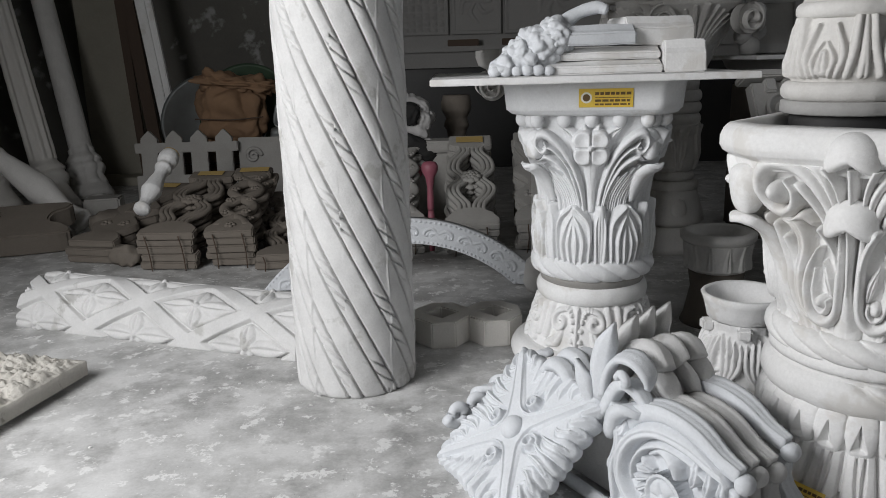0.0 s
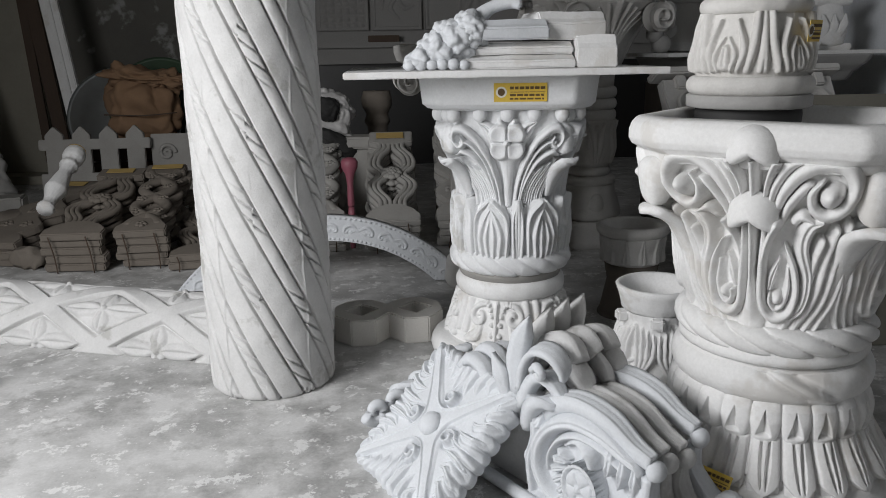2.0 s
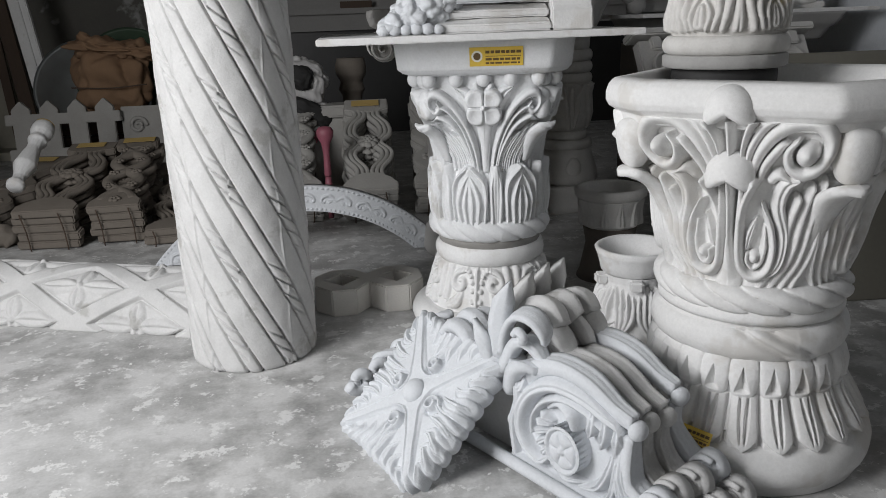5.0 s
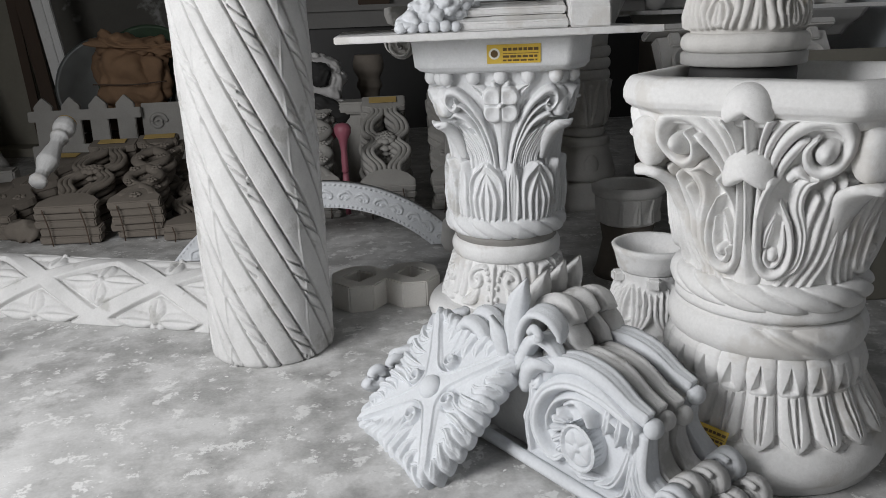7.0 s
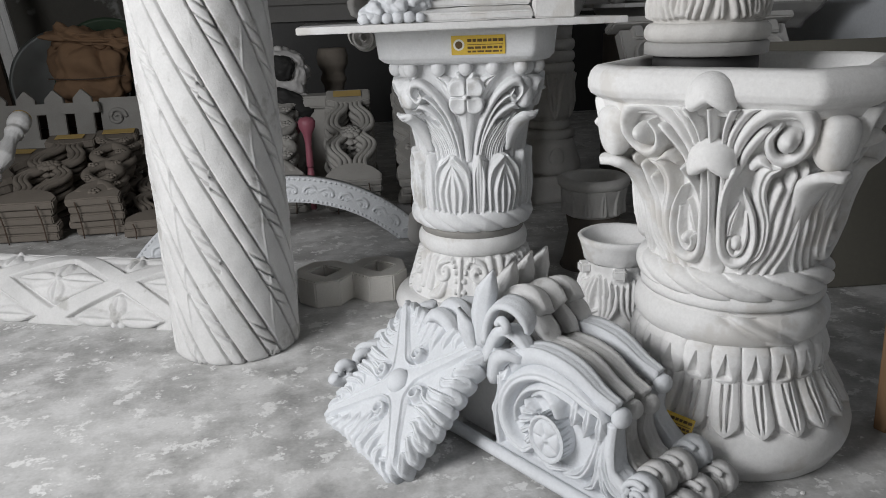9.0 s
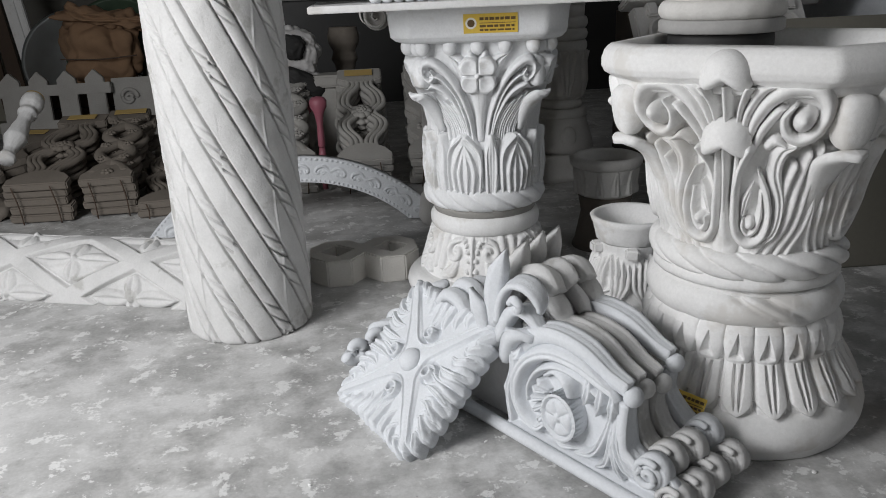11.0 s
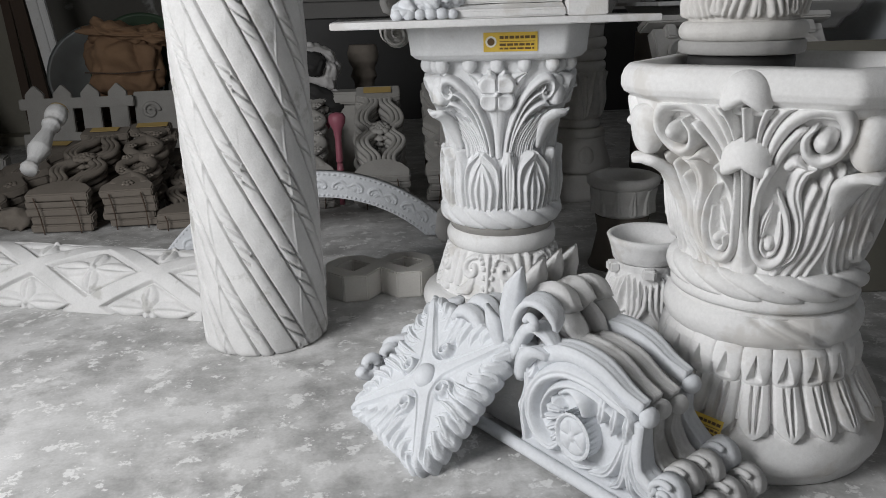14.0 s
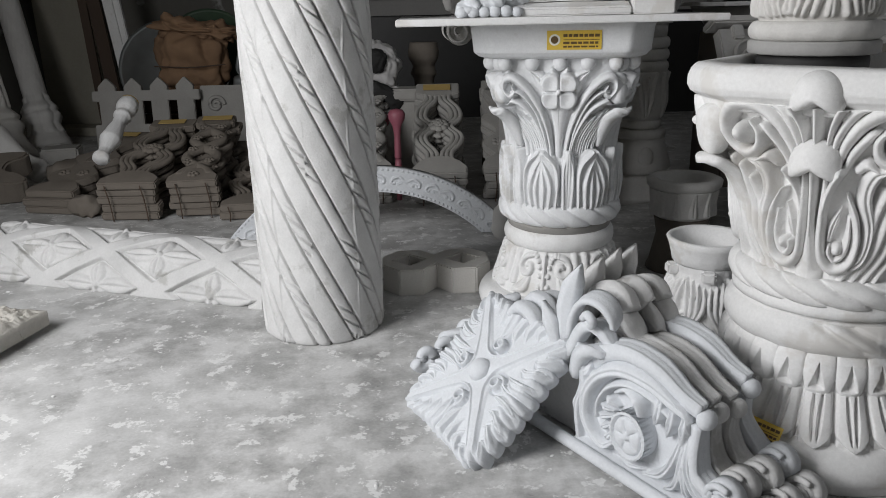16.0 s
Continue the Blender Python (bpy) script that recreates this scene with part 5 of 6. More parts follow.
ionic_pilaster()
board2 = thing("grey_board", pose(1.52, 2.02, 0, -8, 0, -4), "plain dull olive grey board leaning upright", "board")
block("panel", (0.55, 0.03, 0.74), pose(0, 0, 0.37), OLIVE, board2, "", 0.003)
block("edge_strip", (0.012, 0.036, 0.6), pose(-0.02, -0.004, 0.36), PLASTER, board2, "", 0.002)
plank = thing("brown_plank", pose(1.145, 1.27, 0, 0, -3, 20), "short raw brown wooden plank standing on end", "plank")
block("plank", (0.09, 0.03, 0.26), pose(0, 0, 0.13), WOOD, plank, "", 0.003)


def shelf():
    root = thing("display_shelf", pose(1.85, 3.62, 0), "white topped display shelf on a dark moulded cement stand", "shelf")
    block("stand", (0.75, 0.4, 0.72), pose(0, 0.1, 0.36), DUSTY, root, "", 0.01)
    stepped("moulding", [(0.72, 0.34, 0.04), (0.76, 0.36, 0.04), (0.79, 0.39, 0.04), (0.835, 0.41, 0.04)], GREY, root)
    block("top", (1.08, 0.8, 0.016), pose(0, 0, 0.844), PLASTER, root, "", 0.002)


shelf()
frame_ = thing("relief_tile", pose(1.50, 3.55, 0.853, -12, 0, 0), "grey cement tile with a raised rim standing on the shelf", "tile")
prism("rim", [(-0.14, 0), (0.14, 0), (0.14, 0.26), (-0.14, 0.26)], 0, 0.04, pose(0, 0.0, 0, 90), GREY, frame_, "", 0.003, [[(-0.1, 0.04), (0.1, 0.04), (0.1, 0.22), (-0.1, 0.22)]])
block("centre", (0.2, 0.012, 0.18), pose(0, -0.02, 0.13), DUSTY_PALE, frame_, "", 0)
knobs = thing("bead_finial", pose(1.37, 3.45, 0.852), "grey cement finial of stacked round beads", "finial")
for i, (x, z) in enumerate(((0, 0.04), (-0.035, 0.085), (0.03, 0.10), (0.0, 0.15), (0.03, 0.19))):
    ball("bead", (x, 0, z), 0.042 - 0.003 * i, GREY, knobs)
corb = thing("small_corbel", pose(2.18, 3.5, 0.852, 0, 0, -12), "small white cement corbel standing on the shelf", "corbel")
block("base", (0.2, 0.1, 0.03), pose(0, 0, 0.015), PLASTER, corb, "", 0.006)
tube("front", [(0, -0.03, 0.03), (0, -0.045, 0.1), (0, -0.02, 0.17), (0, -0.01, 0.21)], [0.07, 0.075, 0.06, 0.06], PLASTER, corb, flat=0.5)
tube("roll", [(-0.085, -0.02, 0.225), (0.085, -0.02, 0.225)], [0.03, 0.03], PLASTER, corb)
for i in range(3):
    leaf("leaf", [(0.03 * (i - 1), -0.06, 0.05), (0.04 * (i - 1), -0.09, 0.11), (0.05 * (i - 1), -0.075, 0.16)], [0.012, 0.02, 0.004], (1, 0, 0), PLASTER, corb)
tray = thing("white_tile_stack", pose(1.98, 3.42, 0.852), "two small white plaster pieces lying on the shelf", "ornament")
block("tile", (0.2, 0.1, 0.02), pose(0, 0, 0.01), PLASTER, tray, "", 0.006)
block("tile", (0.12, 0.08, 0.02), pose(0.05, 0.0, 0.031), PLASTER, tray, "", 0.006)

# ---- things lying on the white board ----
bz = 0.829


def moulding_piece(name, x0, x1, y, z, h, d, skew, mat, label):
    root = thing(name, pose((x0 + x1) / 2, y, z, 0, 0, skew), label, "moulding")
    w = x1 - x0
    bm = bmesh.new()
    prof = [(-d / 2, 0), (d / 2, 0), (d / 2, h * 0.5), (d * 0.42, h), (-d * 0.35, h), (-d * 0.42, h * 0.75), (-d / 2, h * 0.6)]
    a = [bm.verts.new((-w / 2, py, pz)) for py, pz in prof]
    b = [bm.verts.new((w / 2, py, pz)) for py, pz in prof]
    for i in range(len(prof)):
        bm.faces.new((a[i], a[(i + 1) % len(prof)], b[(i + 1) % len(prof)], b[i]))
    bm.faces.new(a[::-1]), bm.faces.new(b)
    bmesh.ops.recalc_face_normals(bm, faces=bm.faces)
    bmesh.ops.subdivide_edges(bm, edges=[e for e in bm.edges if e.calc_length() > w * 0.8], cuts=14)
    bmesh.ops.bevel(bm, geom=[e for e in bm.edges if e.calc_face_angle(0) > 0.7], offset=0.004, segments=2, affect="EDGES")
    for v in bm.verts:
        v.co += 0.003 * noise.noise_vector(v.co * 14 + Vector((x0, y, z)) * 9)
    part("piece", bm, mat, root)
    return root


moulding_piece("flat_moulding", 0.235, 0.565, 2.05, bz, 0.032, 0.2, -2, PLASTER, "flat white plaster moulding lying on the board")
moulding_piece("flat_moulding", 0.25, 0.562, 2.06, bz + 0.034, 0.030, 0.18, -1, PLASTER, "flat white plaster moulding lying on another")
moulding_piece("corner_moulding", 0.315, 0.49, 2.03, bz + 0.07, 0.05, 0.16, 3, BRIGHT, "bright broken white corner moulding on top")
moulding_piece("corner_moulding", 0.465, 0.645, 2.07, bz + 0.068, 0.07, 0.16, 8, PLASTER, "grey white broken moulding block on top")
moulding_piece("square_block", 0.568, 0.672, 2.0, bz, 0.078, 0.12, -6, PLASTER, "white plaster block with chipped edges on the board")


def leaf_corbel():
    root = thing("leaf_corbel", pose(0.212, 2.0, bz), "bright white acanthus corbel with a curling neck, lying on the board", "ornament")
    rnd = random.Random(3)
    tube("body", [(-0.06, 0, 0.02), (0.0, 0, 0.04), (0.06, 0.01, 0.075), (0.12, 0.02, 0.12)], [0.02, 0.042, 0.045, 0.03], BRIGHT, root, sides=16, n=30)
    for k, (x, z, w, hgt) in enumerate(((-0.04, 0.024, 0.075, 0.05), (0.0, 0.045, 0.09, 0.085), (0.045, 0.07, 0.09, 0.10), (0.085, 0.095, 0.075, 0.085))):
        bm = bmesh.new()
        bmesh.ops.create_icosphere(bm, subdivisions=5, radius=0.5)
        for v in bm.verts:
            c = Vector((v.co.x * w, v.co.y * 0.10, v.co.z * hgt))
            q = c * 34 + Vector((k * 5.0, 0, 0))
            v.co = c + v.co.normalized() * (0.020 * abs(noise.noise(q)) + 0.008 * abs(noise.noise(q * 2.1)))
        bm.transform(pose(x, -0.005, z, 0, -30))
        part("acanthus_lobe", bm, BRIGHT, root, smooth=True)
    for k in range(6):
        r = rnd.uniform(0.012, 0.016)
        ball("drop", (-0.07 + 0.027 * k, -0.05, r * 0.95), (r * 1.2, r, r), BRIGHT, root, nu=14, nv=9)
    tube("neck", [(0.08, 0.01, 0.09), (0.11, 0.01, 0.125), (0.145, 0.01, 0.15), (0.19, 0.005, 0.162), (0.215, -0.005, 0.155)], [0.03, 0.022, 0.016, 0.017, 0.013], BRIGHT, root, sides=14, n=40)


leaf_corbel()

# ---- stacked balusters ----


def flower_bits(parent, x, y, z, r, mat, n=5):
    verts, faces = [], []
    bm = bmesh.new()
    for k in range(n):
        a = 2 * math.pi * k / n
        bmesh.ops.create_icosphere(bm, subdivisions=1, radius=r * 0.5, matrix=Matrix.Translation((x + r * 0.6 * math.cos(a), y + r * 0.6 * math.sin(a), z)) @ Matrix.Diagonal((1, 1, 0.5, 1)))
    bmesh.ops.create_icosphere(bm, subdivisions=1, radius=r * 0.28, matrix=Matrix.Translation((x, y, z + r * 0.15)))
    part("flower", bm, mat, parent, smooth=True)


def wavy_baluster(m, mat, kind, label, L=0.74, W=0.1):
    """A flat pierced baluster lying along y, its foot at the origin."""
    root = thing("baluster", m, label, "baluster", "stacked balusters")
    th = 0.034
    foot = [(-W, 0), (W, 0), (W * 1.02, 0.05), (W * 0.75, 0.095), (W * 0.3, 0.13), (-W * 0.3, 0.13), (-W * 0.75, 0.095), (-W * 1.02, 0.05)]
    prism("foot", foot, 0, th, I4, mat, root, "", 0.005)
    head = [(-W * 0.9, L - 0.09), (-W * 0.3, L - 0.12), (W * 0.3, L - 0.12), (W * 0.9, L - 0.09), (W * 0.9, L), (-W * 0.9, L)]
    prism("head", head, 0, th, I4, mat, root, "", 0.005)
    if kind == 0:
        for sg in (1, -1):
            pts = [(sg * W * 0.62 * math.cos(math.pi * k / 4.0 * 1.0), 0.07 + (L - 0.14) * k / 12, th * 0.55) for k in range(13)]
            tube("strand", pts, [0.026, 0.026], mat, root, sides=8, n=52, flat=0.75)
        for k in range(4):
            for sg in (1, -1):
                flower_bits(root, sg * W * 0.45, 0.2 + 0.13 * k, th * 1.05, 0.024, mat)
        flower_bits(root, 0, 0.06, th * 1.08, 0.026, mat)
    elif kind == 1:
        for sg in (1, -1):
            for o in (0.0, 0.022, 0.044):
                pts = [(sg * (W * 0.15 + o), 0.07, th), (sg * (W * 0.1 + o), 0.16, th), (sg * (W * 0.45 + o), 0.24, th), (sg * (W * 0.5 + o), 0.30, th), (sg * (W * 0.15 + o), 0.37, th), (sg * (W * 0.5 + o), 0.44, th), (sg * (W * 0.45 + o), 0.52, th), (sg * (W * 0.1 + o), 0.6, th), (sg * (W * 0.2 + o), L - 0.07, th)]
                tube("strand", [(x, y, th * 0.55) for x, y, z in pts], [0.012, 0.013], mat, root, sides=8, n=60, flat=1.3)
        flower_bits(root, 0, 0.37, th, 0.05, mat, 8)
        flower_bits(root, 0, 0.37, th * 1.3, 0.025, mat, 6)
    else:
        pts = [(-W * 0.5, 0.1), (-W, 0.2), (-W * 0.4, 0.3), (-W, 0.4), (-W * 0.4, 0.5), (-W * 0.8, L - 0.08), (W * 0.8, L - 0.08), (W * 0.4, 0.5), (W, 0.4), (W * 0.4, 0.3), (W, 0.2), (W * 0.5, 0.1)]
        body = [tuple(p) for p in curve([*pts, pts[0]], 60)[:-1]]
        prism("body", body, 0, th, I4, mat, root, "", 0.004)
        for k in range(5):
            tube("flute", [(-0.03 + 0.015 * k, 0.33, th), (-0.03 + 0.015 * k, 0.47, th)], [0.005, 0.005], mat, root, sides=6)
        for sg in (1, -1):
            flower_bits(root, sg * W * 0.4, 0.2, th, 0.03, mat)
    return root


def stack(x, y, yaw, tilt, layers, kind, mat, label, W=0.1, slip=0.012, seed=1, tied=True):
    rnd = random.Random(seed)
    base = pose(x, y, 0.0, 0, 0, yaw) @ pose(0, 0, 0.004, tilt)
    first = None
    for k in range(layers):
        m = base @ pose(rnd.uniform(-slip, slip), rnd.uniform(-slip, slip), 0.036 * k, 0, 0, rnd.uniform(-1.5, 1.5))
        first = wavy_baluster(m, mat, kind, label, W=W) if first is None else copy_thing(first, m)
    # a prop of rubble under the raised end
    rise = 0.70 * math.sin(radians(tilt))
    if rise > 0.03:
        p = thing("prop_block", pose(x, y, 0, 0, 0, yaw), "rough grey cement block propping up the baluster stack", "block")
        block("block", (W * 1.6, 0.12, max(0.03, rise - 0.035)), pose(0, 0.62 * math.cos(radians(tilt)), max(0.03, rise - 0.035) / 2), DUSTY, p, "", 0.006, 0.003)
    if tied:
        tie = thing("tie_wire", base, "thin rusty wire tied round the baluster stack", "wire")
        for sx in (-0.6, 0.6):
            tube("strand", [(sx * W, -0.012, -0.0), (sx * W + 0.004, -0.016, 0.018 * layers), (sx * W - 0.003, -0.014, 0.034 * layers)], [0.0028, 0.0028], DARKWOOD, tie, sides=6)
    return base


B0 = "dusty grey pierced cement baluster with flowers, wired in a stack"
B1 = "dusty brown grey scrolled cement baluster lying in a stack"
B2 = "dusty grey lyre shaped cement baluster in a stack"
s2 = stack(-0.93, 3.27, 2, 14, 5, 0, DUSTY, B0, W=0.105, seed=2)
s1 = stack(-1.205, 3.25, -3, 13, 5, 1, DUSTY, B1, W=0.125, seed=3)
s0 = stack(-1.62, 3.42, -14, 12, 3, 2, DUSTY, B2, W=0.12, seed=4, tied=False)
s3 = stack(-0.70, 3.2, 4, 8, 2, 1, DUSTY, B1, W=0.12, seed=5)
c1 = stack(0.13, 3.36, -2, 26, 5, 1, DUSTY_PALE, "grey cement baluster with a flower panel, stacked and tilted", W=0.12, seed=6)
c0 = stack(-0.20, 3.42, 2, 24, 5, 0, DUSTY_PALE, "grey cement baluster with a flower basket, stacked and tilted", W=0.12, seed=7)
c2 = stack(0.46, 3.4, -2, 26, 5, 2, DUSTY_PALE, "grey fluted cement baluster, stacked and tilted", W=0.12, seed=8)
for base, w, z in ((s2, 0.09, 0.185), (s1, 0.08, 0.185), (c1, 0.085, 0.185), (c0, 0.08, 0.185), (c2, 0.08, 0.185), (s0, 0.08, 0.112)):
    t_ = thing("paper_label", base @ pose(0, 0.69, z), "tan paper trade label stuck on a baluster", "label")
    block("label", (w * 1.6, 0.05, 0.002), I4, TAPE, t_, "", 0)


def turned(name, m, zs, rs, mat, label, category="baluster", nu=48):
    root = thing(name, m, label, category)
    lathe("turned_body", zs, rs, mat, root, nu=nu, nv=70)
    return root


BZ = [0, 0.02, 0.04, 0.07, 0.10, 0.15, 0.22, 0.28, 0.32, 0.34, 0.37, 0.40, 0.43, 0.46]
BR = [0.035, 0.04, 0.03, 0.026, 0.034, 0.05, 0.04, 0.03, 0.034, 0.044, 0.036, 0.05, 0.052, 0.045]
wb = turned("turned_baluster", pose(-1.37, 3.42, 0.24, -62, 0, -4), [z * 0.95 for z in BZ], [r * 0.95 for r in BR], PLASTER, "pale turned cement baluster lying on the stack, wooden end up")
bm = bmesh.new()
bmesh.ops.create_cone(bm, cap_ends=True, segments=24, radius1=0.044, radius2=0.043, depth=0.006)
bm.transform(pose(0, 0, 0.44))
part("end_label", bm, TAPE, wb, "tan round paper end label")

# ---- picket panel and board ----


def picket():
    root = thing("picket_panel", pose(-1.53, 4.62, 0, -5, 0, 0), "dusty grey cast cement picket fence panel standing up", "fence panel")
    for k in range(4):
        x = -0.225 + 0.15 * k
        prism("picket", [(x - 0.05, 0), (x + 0.05, 0), (x + 0.05, 0.45), (x, 0.50), (x - 0.05, 0.45)], 0, 0.035, pose(0, 0, 0, 90), DUSTY_PALE, root, "", 0.004)
    for z in (0.15, 0.395):
        block("rail", (0.62, 0.05, 0.06 if z > 0.2 else 0.16), pose(0, -0.0175, z), DUSTY_PALE, root, "", 0.004)


picket()
pb = thing("scroll_board", pose(-0.98, 4.66, 0, -5, 0, 0), "dusty grey cement board with scroll ends, behind the stacks", "board")
block("panel", (0.5, 0.04, 0.44), pose(0, 0, 0.22), DUSTY_PALE, pb, "", 0.004)
for sx in (-0.16, 0.18):
    tube("scroll", [(sx + 0.05 * q * math.cos(t), -0.03, 0.33 + 0.05 * q * math.sin(t)) for t, q in zip(np.linspace(0, 9, 16), np.linspace(1, 0.2, 16))], [0.012, 0.008], DUSTY_PALE, pb, n=50)

# ---- sack, basins and clutter ----


def crumpled(name, size, m, mat, parent, seed, amp=0.05, freq=5.0, pinch=0.0, cuts=5):
    bm = bmesh.new()
    bmesh.ops.create_icosphere(bm, subdivisions=cuts, radius=0.5)
    off = Vector((seed * 3.1, seed * 1.7, seed))
    for v in bm.verts:
        c = v.co.copy()
        c = Vector([math.copysign(abs(q * 2) ** 0.75, q) / 2 for q in c])
        k = 1 + pinch * max(0, c.z) * 2
        c = Vector((c.x * k, c.y * k, c.z))
        d = abs(noise.noise(c * freq + off)) * 1.4 + 0.5 * abs(noise.noise(c * freq * 2.3 + off)) - 0.4
        v.co = Vector((c.x * size[0], c.y * size[1], c.z * size[2])) + v.co.normalized() * amp * d
    bm.transform(m)
    return part(name, bm, mat, parent, smooth=True)


sack = thing("jute_sack", pose(-1.34, 5.05, 0.345, 0, 0, 8), "slumped open brown jute sack resting in a metal basin", "sack")
crumpled("body", (0.40, 0.30, 0.42), pose(0, 0, 0.21), JUTE, sack, 2, 0.07, 2.6, 0.12)
crumpled("folded_mouth", (0.5, 0.3, 0.10), pose(0.05, -0.02, 0.41, 0, 9, 0), JUTE, sack, 5, 0.07, 3.5)
tube("cord", [(-0.22, -0.16, 0.2), (0, -0.195, 0.19), (0.2, -0.17, 0.2)], [0.004, 0.004], DARKWOOD, sack)
basin = thing("metal_basin", pose(-1.52, 5.25, 0.45, 68, 0, 14), "dented grey metal basin with a green rim, standing on edge", "basin")
lathe("bowl", [0, 0.01, 0.06, 0.13, 0.15, 0.14, 0.08, 0.02], [0.14, 0.18, 0.25, 0.32, 0.34, 0.32, 0.25, 0.12], STEEL, basin, nu=60)
b2 = thing("green_basin", pose(-1.28, 5.35, 0.52, 74, 0, -6), "dirty green plastic basin standing on edge", "basin")
lathe("bowl", [0, 0.01, 0.06, 0.13, 0.15, 0.14, 0.08, 0.02], [0.14, 0.18, 0.25, 0.31, 0.33, 0.31, 0.25, 0.12], GREEN, b2, nu=60)
crate = thing("dark_crate", pose(-1.32, 5.15, 0), "dark old wooden crate under the sack", "crate")
for k in range(4):
    block("slat", (0.75, 0.03, 0.075), pose(0, -0.25, 0.045 + 0.085 * k), DARKWOOD, crate, "", 0.003)
block("lid", (0.75, 0.52, 0.02), pose(0, 0, 0.345), DARKWOOD, crate, "", 0.003)
block("back", (0.75, 0.03, 0.33), pose(0, 0.25, 0.165), DARKWOOD, crate, "", 0.003)
chair = thing("steel_scoop", pose(-1.05, 4.98, 0.36, 0, 12, 0), "rusty metal scoop leaning beside the sack", "scoop")
tube("blade", [(0, 0, 0), (0.0, -0.02, 0.12), (-0.02, 0, 0.25)], [0.05, 0.065, 0.04], STEEL, chair, flat=0.25)
tube("grip", [(0.0, 0, 0.22), (0.10, 0, 0.22), (0.2, 0, 0.15)], [0.02, 0.02], DARKWOOD, chair)

strip = thing("white_moulding_strip", Matrix.Translation((-1.78, 5.25, 0)) @ pose(0, 0, 0, -7, -8.5, 0), "long pale moulding strip leaning against the wall", "moulding")
block("strip", (0.11, 0.04, 2.3), pose(0, 0, 1.15), PLASTER, strip, "", 0.006)
block("fillet", (0.03, 0.02, 2.3), pose(0.0, -0.028, 1.15), PLASTER, strip, "", 0.004)
for x, tl, w in ((-2.12, -6, 0.09), (-2.24, -3.5, 0.06)):
    p = thing("old_plank", Matrix.Translation((x, 5.8, 0)) @ pose(0, 0, 0, -3, tl, 0), "dark old wooden plank leaning against the wall", "plank", "leaning planks")
    block("plank", (w, 0.025, 2.0), pose(0, 0, 1.0), DARKWOOD, p, "", 0.003)
pil = slab("wall_pier", -2.71, -2.32, 5.98, 6.2, 0.0, 3.2, PIER, "grey olive plastered wall pier", "pier")
step = slab("wall_ledge", -2.9, -0.8, 5.75, 5.98, 0.0, 0.06, PIER, "low dusty plastered ledge along the wall", "ledge")

# ---- leaning columns ----
CZ = [0, 0.03, 0.05, 0.12, 0.16, 0.20, 0.22, 0.25, 0.27, 0.30, 0.32, 1.9]
CR = [0.175, 0.18, 0.17, 0.135, 0.12, 0.145, 0.15, 0.12, 0.14, 0.112, 0.095, 0.09]


def fluted(T, Z, H):
    H += np.where(Z > 0.33, 0.006 * np.cos(10 * T), 0)


def carved(T, Z, H):
    H += np.where(Z > 0.4, 0.010 * np.abs(np.sin(5 * T + 26 * Z)) * np.exp(-(((T - 4.2) / 0.5) ** 2)), 0.0)
    H += np.where((Z > 0.1) & (Z < 0.36), 0.012 * np.abs(np.cos(4 * T)), 0)


def leaning_column(x, y, tx, ty, relief, mat, label, k=1.0):
    root = thing("leaning_column", Matrix.Translation((x, y, 0.01)) @ pose(0, 0, 0, tx, ty, 0), label, "column", "leaning columns")
    lathe("shaft", [z * 1.0 for z in CZ], [r * k for r in CR], mat, root, relief, 96, 160)
    stepped("plinth", [(-0.03, 0.15 * k, 0.02), (0.0, 0.15 * k, 0.02)], mat, root)
    return root


leaning_column(-2.40, 4.70, -17, -17, fluted, STONEWARE, "dusty grey fluted cement column leaning against the wall", 0.82)
leaning_column(-2.36, 5.12, -17, -15, carved, PALEDUST, "dusty grey carved cement column leaning against the wall", 0.78)
leaning_column(-2.78, 4.72, -15, -16, fluted, STONEWARE, "dusty pale cement column leaning against the wall", 0.82)
lb = turned("leaning_baluster", Matrix.Translation((-1.93, 4.05, 0.06)) @ pose(0, 0, 0, -8, -52, 0), [z * 2.0 for z in BZ], [r * 1.65 for r in BR], PALEDUST, "large dusty turned baluster leaning over other pieces")
bx = thing("cement_cube", pose(-1.98, 4.42, 0, 0, 0, 12), "small dusty grey cement block on the floor", "block")
block("block", (0.2, 0.16, 0.14), pose(0, 0, 0.07), DUSTY_PALE, bx, "", 0.01, 0.004)


def cross_block():
    root = thing("cross_block", pose(-1.98, 3.62, 0.0, 0, 0, 22), "heavy dusty cement block with cut-out sides and a trade label", "block")
    out = [tuple(p) for p in curve([(-0.2, 0), (0.14, 0), (0.13, 0.08), (0.07, 0.12), (0.09, 0.18), (0.16, 0.22), (0.14, 0.27), (-0.2, 0.27), (-0.14, 0.2), (-0.19, 0.14), (-0.2, 0)], 48)[:-1]]
    prism("body", out, 0, 0.12, pose(0, 0, 0.0, 24), DUSTY, root, "", 0.01)
    block("label", (0.17, 0.05, 0.002), pose(-0.02, 0.035, 0.139, 24), TAPE, root, "tan paper trade label", 0)


cross_block()
for x, y, z, rz, k in ((-1.72, 3.95, 0.0, 30, 1), (-1.45, 3.38, 0.0, -25, 0.6)):
    p = thing("rubble_piece", pose(x, y, z, 0, 0, rz), "broken dusty grey cement ornament piece on the floor", "rubble", "rubble pieces")
    crumpled("lump", (0.26 * k, 0.18 * k, 0.16 * k), pose(0, 0, 0.07 * k), DUSTY, p, x, 0.03, 4, cuts=3)

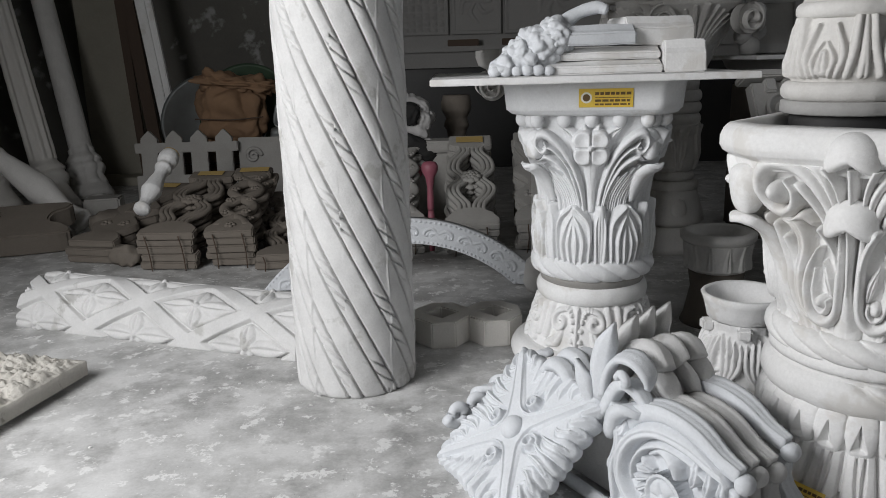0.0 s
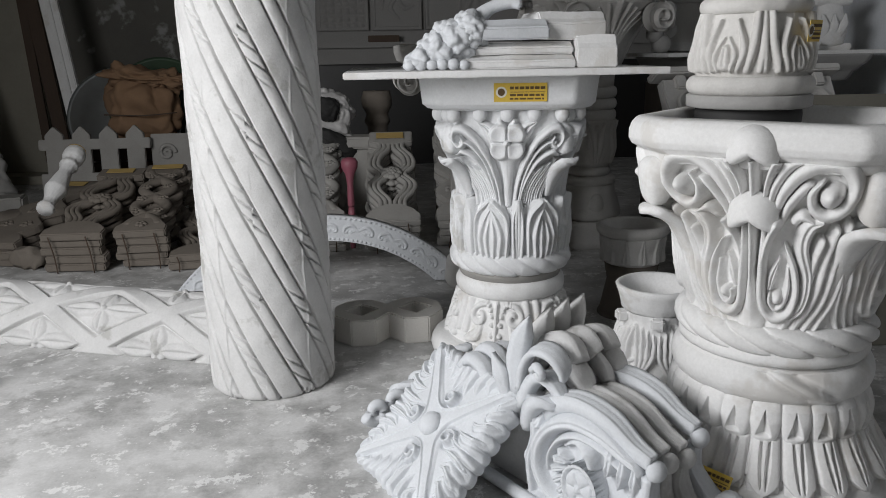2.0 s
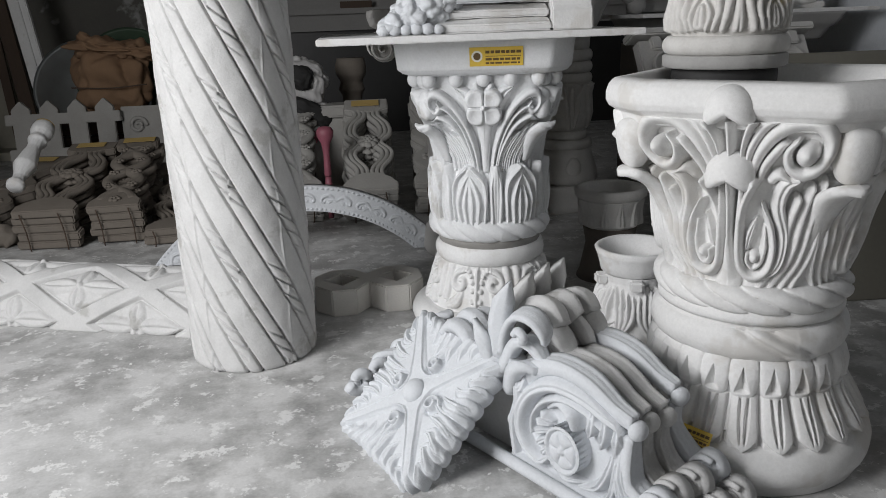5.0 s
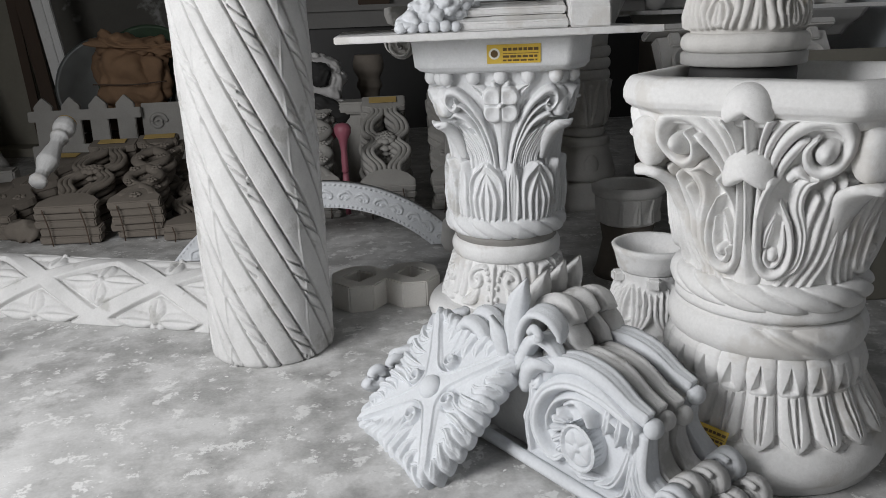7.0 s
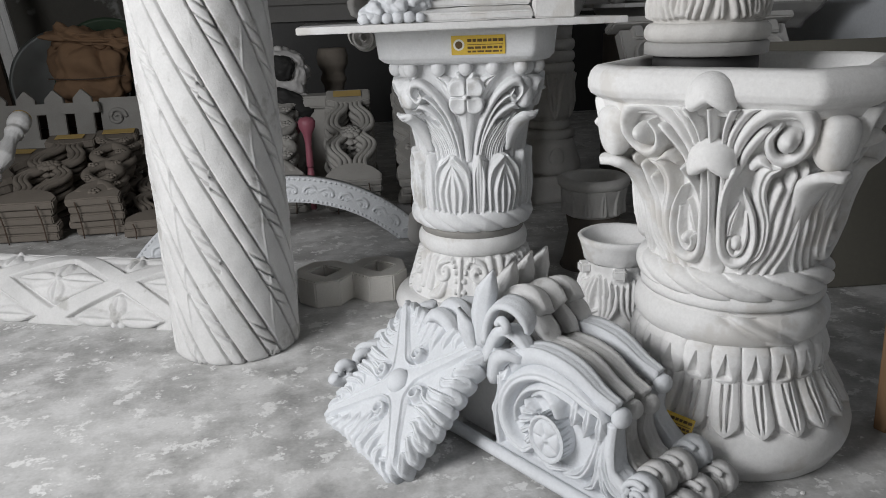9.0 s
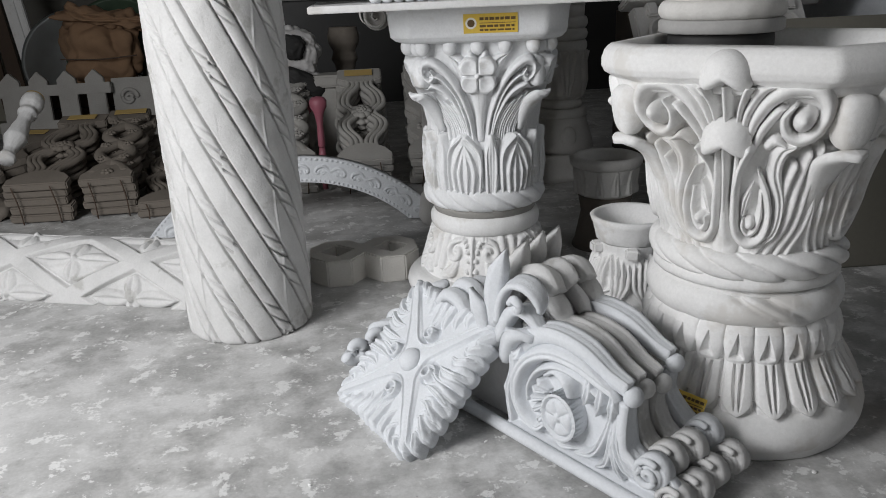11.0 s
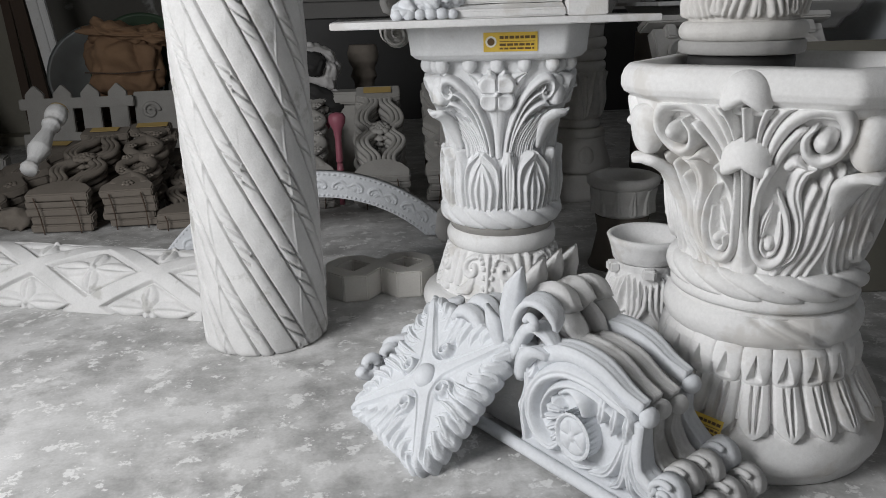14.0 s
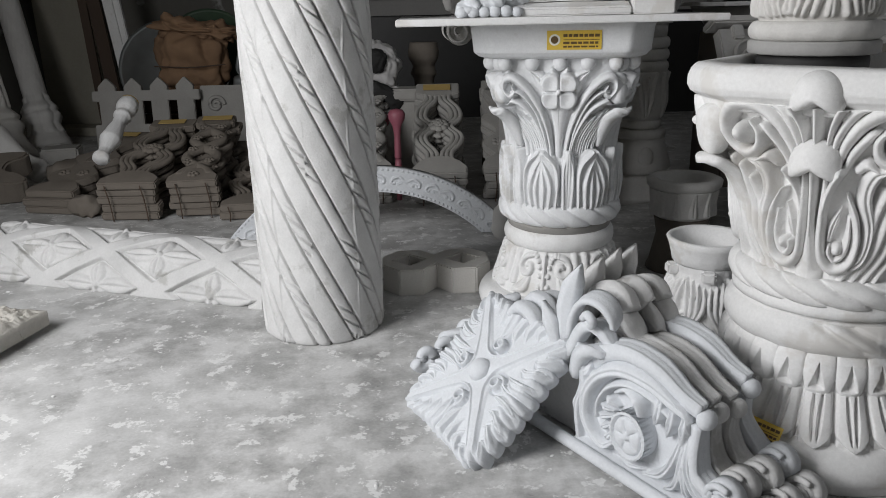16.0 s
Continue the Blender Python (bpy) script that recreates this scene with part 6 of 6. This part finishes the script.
# ---- sacks and odds behind the arch ----
bag = thing("cement_sack", pose(-0.20, 4.12, 0.0, 0, 0, 10), "crumpled white plastic cement sack with dark and red print", "sack")
crumpled("body", (0.42, 0.34, 0.5), pose(0, 0, 0.25), PAPER, bag, 4, 0.05, 3)
crumpled("mouth", (0.26, 0.2, 0.26), pose(0.03, 0, 0.56, 0, 15, 0), PAPER, bag, 9, 0.03, 3)
crumpled("dark_print", (0.22, 0.08, 0.09), pose(0.06, -0.14, 0.43, -10, 35), BLACK, bag, 3, 0.012, 4, cuts=4)
crumpled("dark_fold", (0.12, 0.08, 0.12), pose(0.02, -0.10, 0.60, -10, 20), BLACK, bag, 6, 0.012, 4, cuts=4)
crumpled("red_print", (0.2, 0.08, 0.08), pose(-0.02, -0.17, 0.33, -6, 20), PINK, bag, 8, 0.012, 4, cuts=4)
pk = thing("pink_bottle", pose(-0.05, 3.42, 0.205), "dusty pink plastic skittle hanging neck down between stacks", "bottle")
lathe("body", [0.0, 0.01, 0.05, 0.10, 0.15, 0.18, 0.205, 0.22, 0.225], [0.010, 0.015, 0.015, 0.013, 0.02, 0.036, 0.038, 0.028, 0.006], PINK, pk, nu=32)
lathe("lower_body", [-0.19, -0.06, -0.03, 0.0], [0.012, 0.016, 0.016, 0.012], PINK, pk, nu=24)
turned("turned_baluster", pose(0.10, 4.5, 0.0), [z * 1.45 for z in BZ], [r * 1.7 for r in BR], DUSTY, "dark dusty turned cement baluster standing by the wall")
bb = thing("plain_post", pose(0.0, 4.05, 0), "short plain dusty cement post with a square cap", "post")
block("post", (0.12, 0.12, 0.40), pose(0, 0, 0.20), DUSTY_PALE, bb, "", 0.01)
block("cap", (0.17, 0.17, 0.06), pose(0, 0, 0.43), DUSTY_PALE, bb, "", 0.01)

# ---- relief panels on the back wall ----
led = slab("wall_ledge_back", -0.75, 2.5, 6.06, 6.2, 0.92, 0.96, GREYWALL, "grey projecting ledge on the back wall", "ledge")
led2 = slab("wall_band_back", -0.75, 2.5, 6.12, 6.2, 0.80, 0.92, GREYWALL, "grey moulded band under the ledge", "trim")
for k, (x0, x1) in enumerate(((-0.30, 0.09), (0.12, 0.50), (0.53, 1.30), (1.34, 1.75))):
    p = thing("hanging_relief", pose((x0 + x1) / 2, 6.17, 1.05), "grey cement relief panel hung on the back wall", "panel", "relief panels")
    w = x1 - x0
    n = 90
    u, v = np.meshgrid(np.linspace(-w / 2, w / 2, n), np.linspace(0, 0.5, n))
    h = 0.012 * ((np.abs(u) > w / 2 - 0.025) | (v < 0.025) | (v > 0.475))
    if k == 0:
        h = h + 0.014 * np.abs(np.sin(u * 55)) * np.abs(np.sin(v * 55)) * (h == 0)
    else:
        for i in range(6):
            a = i * 1.05
            frond(u, v, h, [(0, 0.25), (0.1 * math.cos(a), 0.25 + 0.1 * math.sin(a)), (0.14 * math.cos(a + 0.6), 0.25 + 0.17 * math.sin(a + 0.6))], [0.01, 0.02, 0.008], [0.008, 0.012, 0.006], 0.003)
    sheet("panel", u, v, None, h, GREYWALL, pose(0, 0, 0, 90), p, back=0.03)
for k, x in enumerate((0.2, 0.62)):
    p = thing("dark_plaque", pose(x, 6.1, 0.985), "small dark rectangular stone plate under the panels", "plate", "dark plates")
    block("plate", (0.24, 0.03, 0.05), I4, DARKWOOD, p, "", 0.004)

# ---- litter on the floor ----
chips = bmesh.new()
rnd = random.Random(11)
for k in range(110):
    x, y = rnd.uniform(-1.4, 0.9), rnd.uniform(0.9, 2.6)
    r = rnd.choice((0.0015, 0.002, 0.002, 0.003, 0.005))
    bmesh.ops.create_icosphere(chips, subdivisions=1, radius=r, matrix=Matrix.Translation((x, y, r * 0.3)) @ pose(0, 0, 0, 0, 0, rnd.uniform(0, 360)) @ Matrix.Diagonal((rnd.uniform(0.8, 2.2), 1, 0.5, 1)))
tagged(part("cement_chips", chips, PLASTER), "scattered small white cement chips on the floor", "chips", kind="stuff")
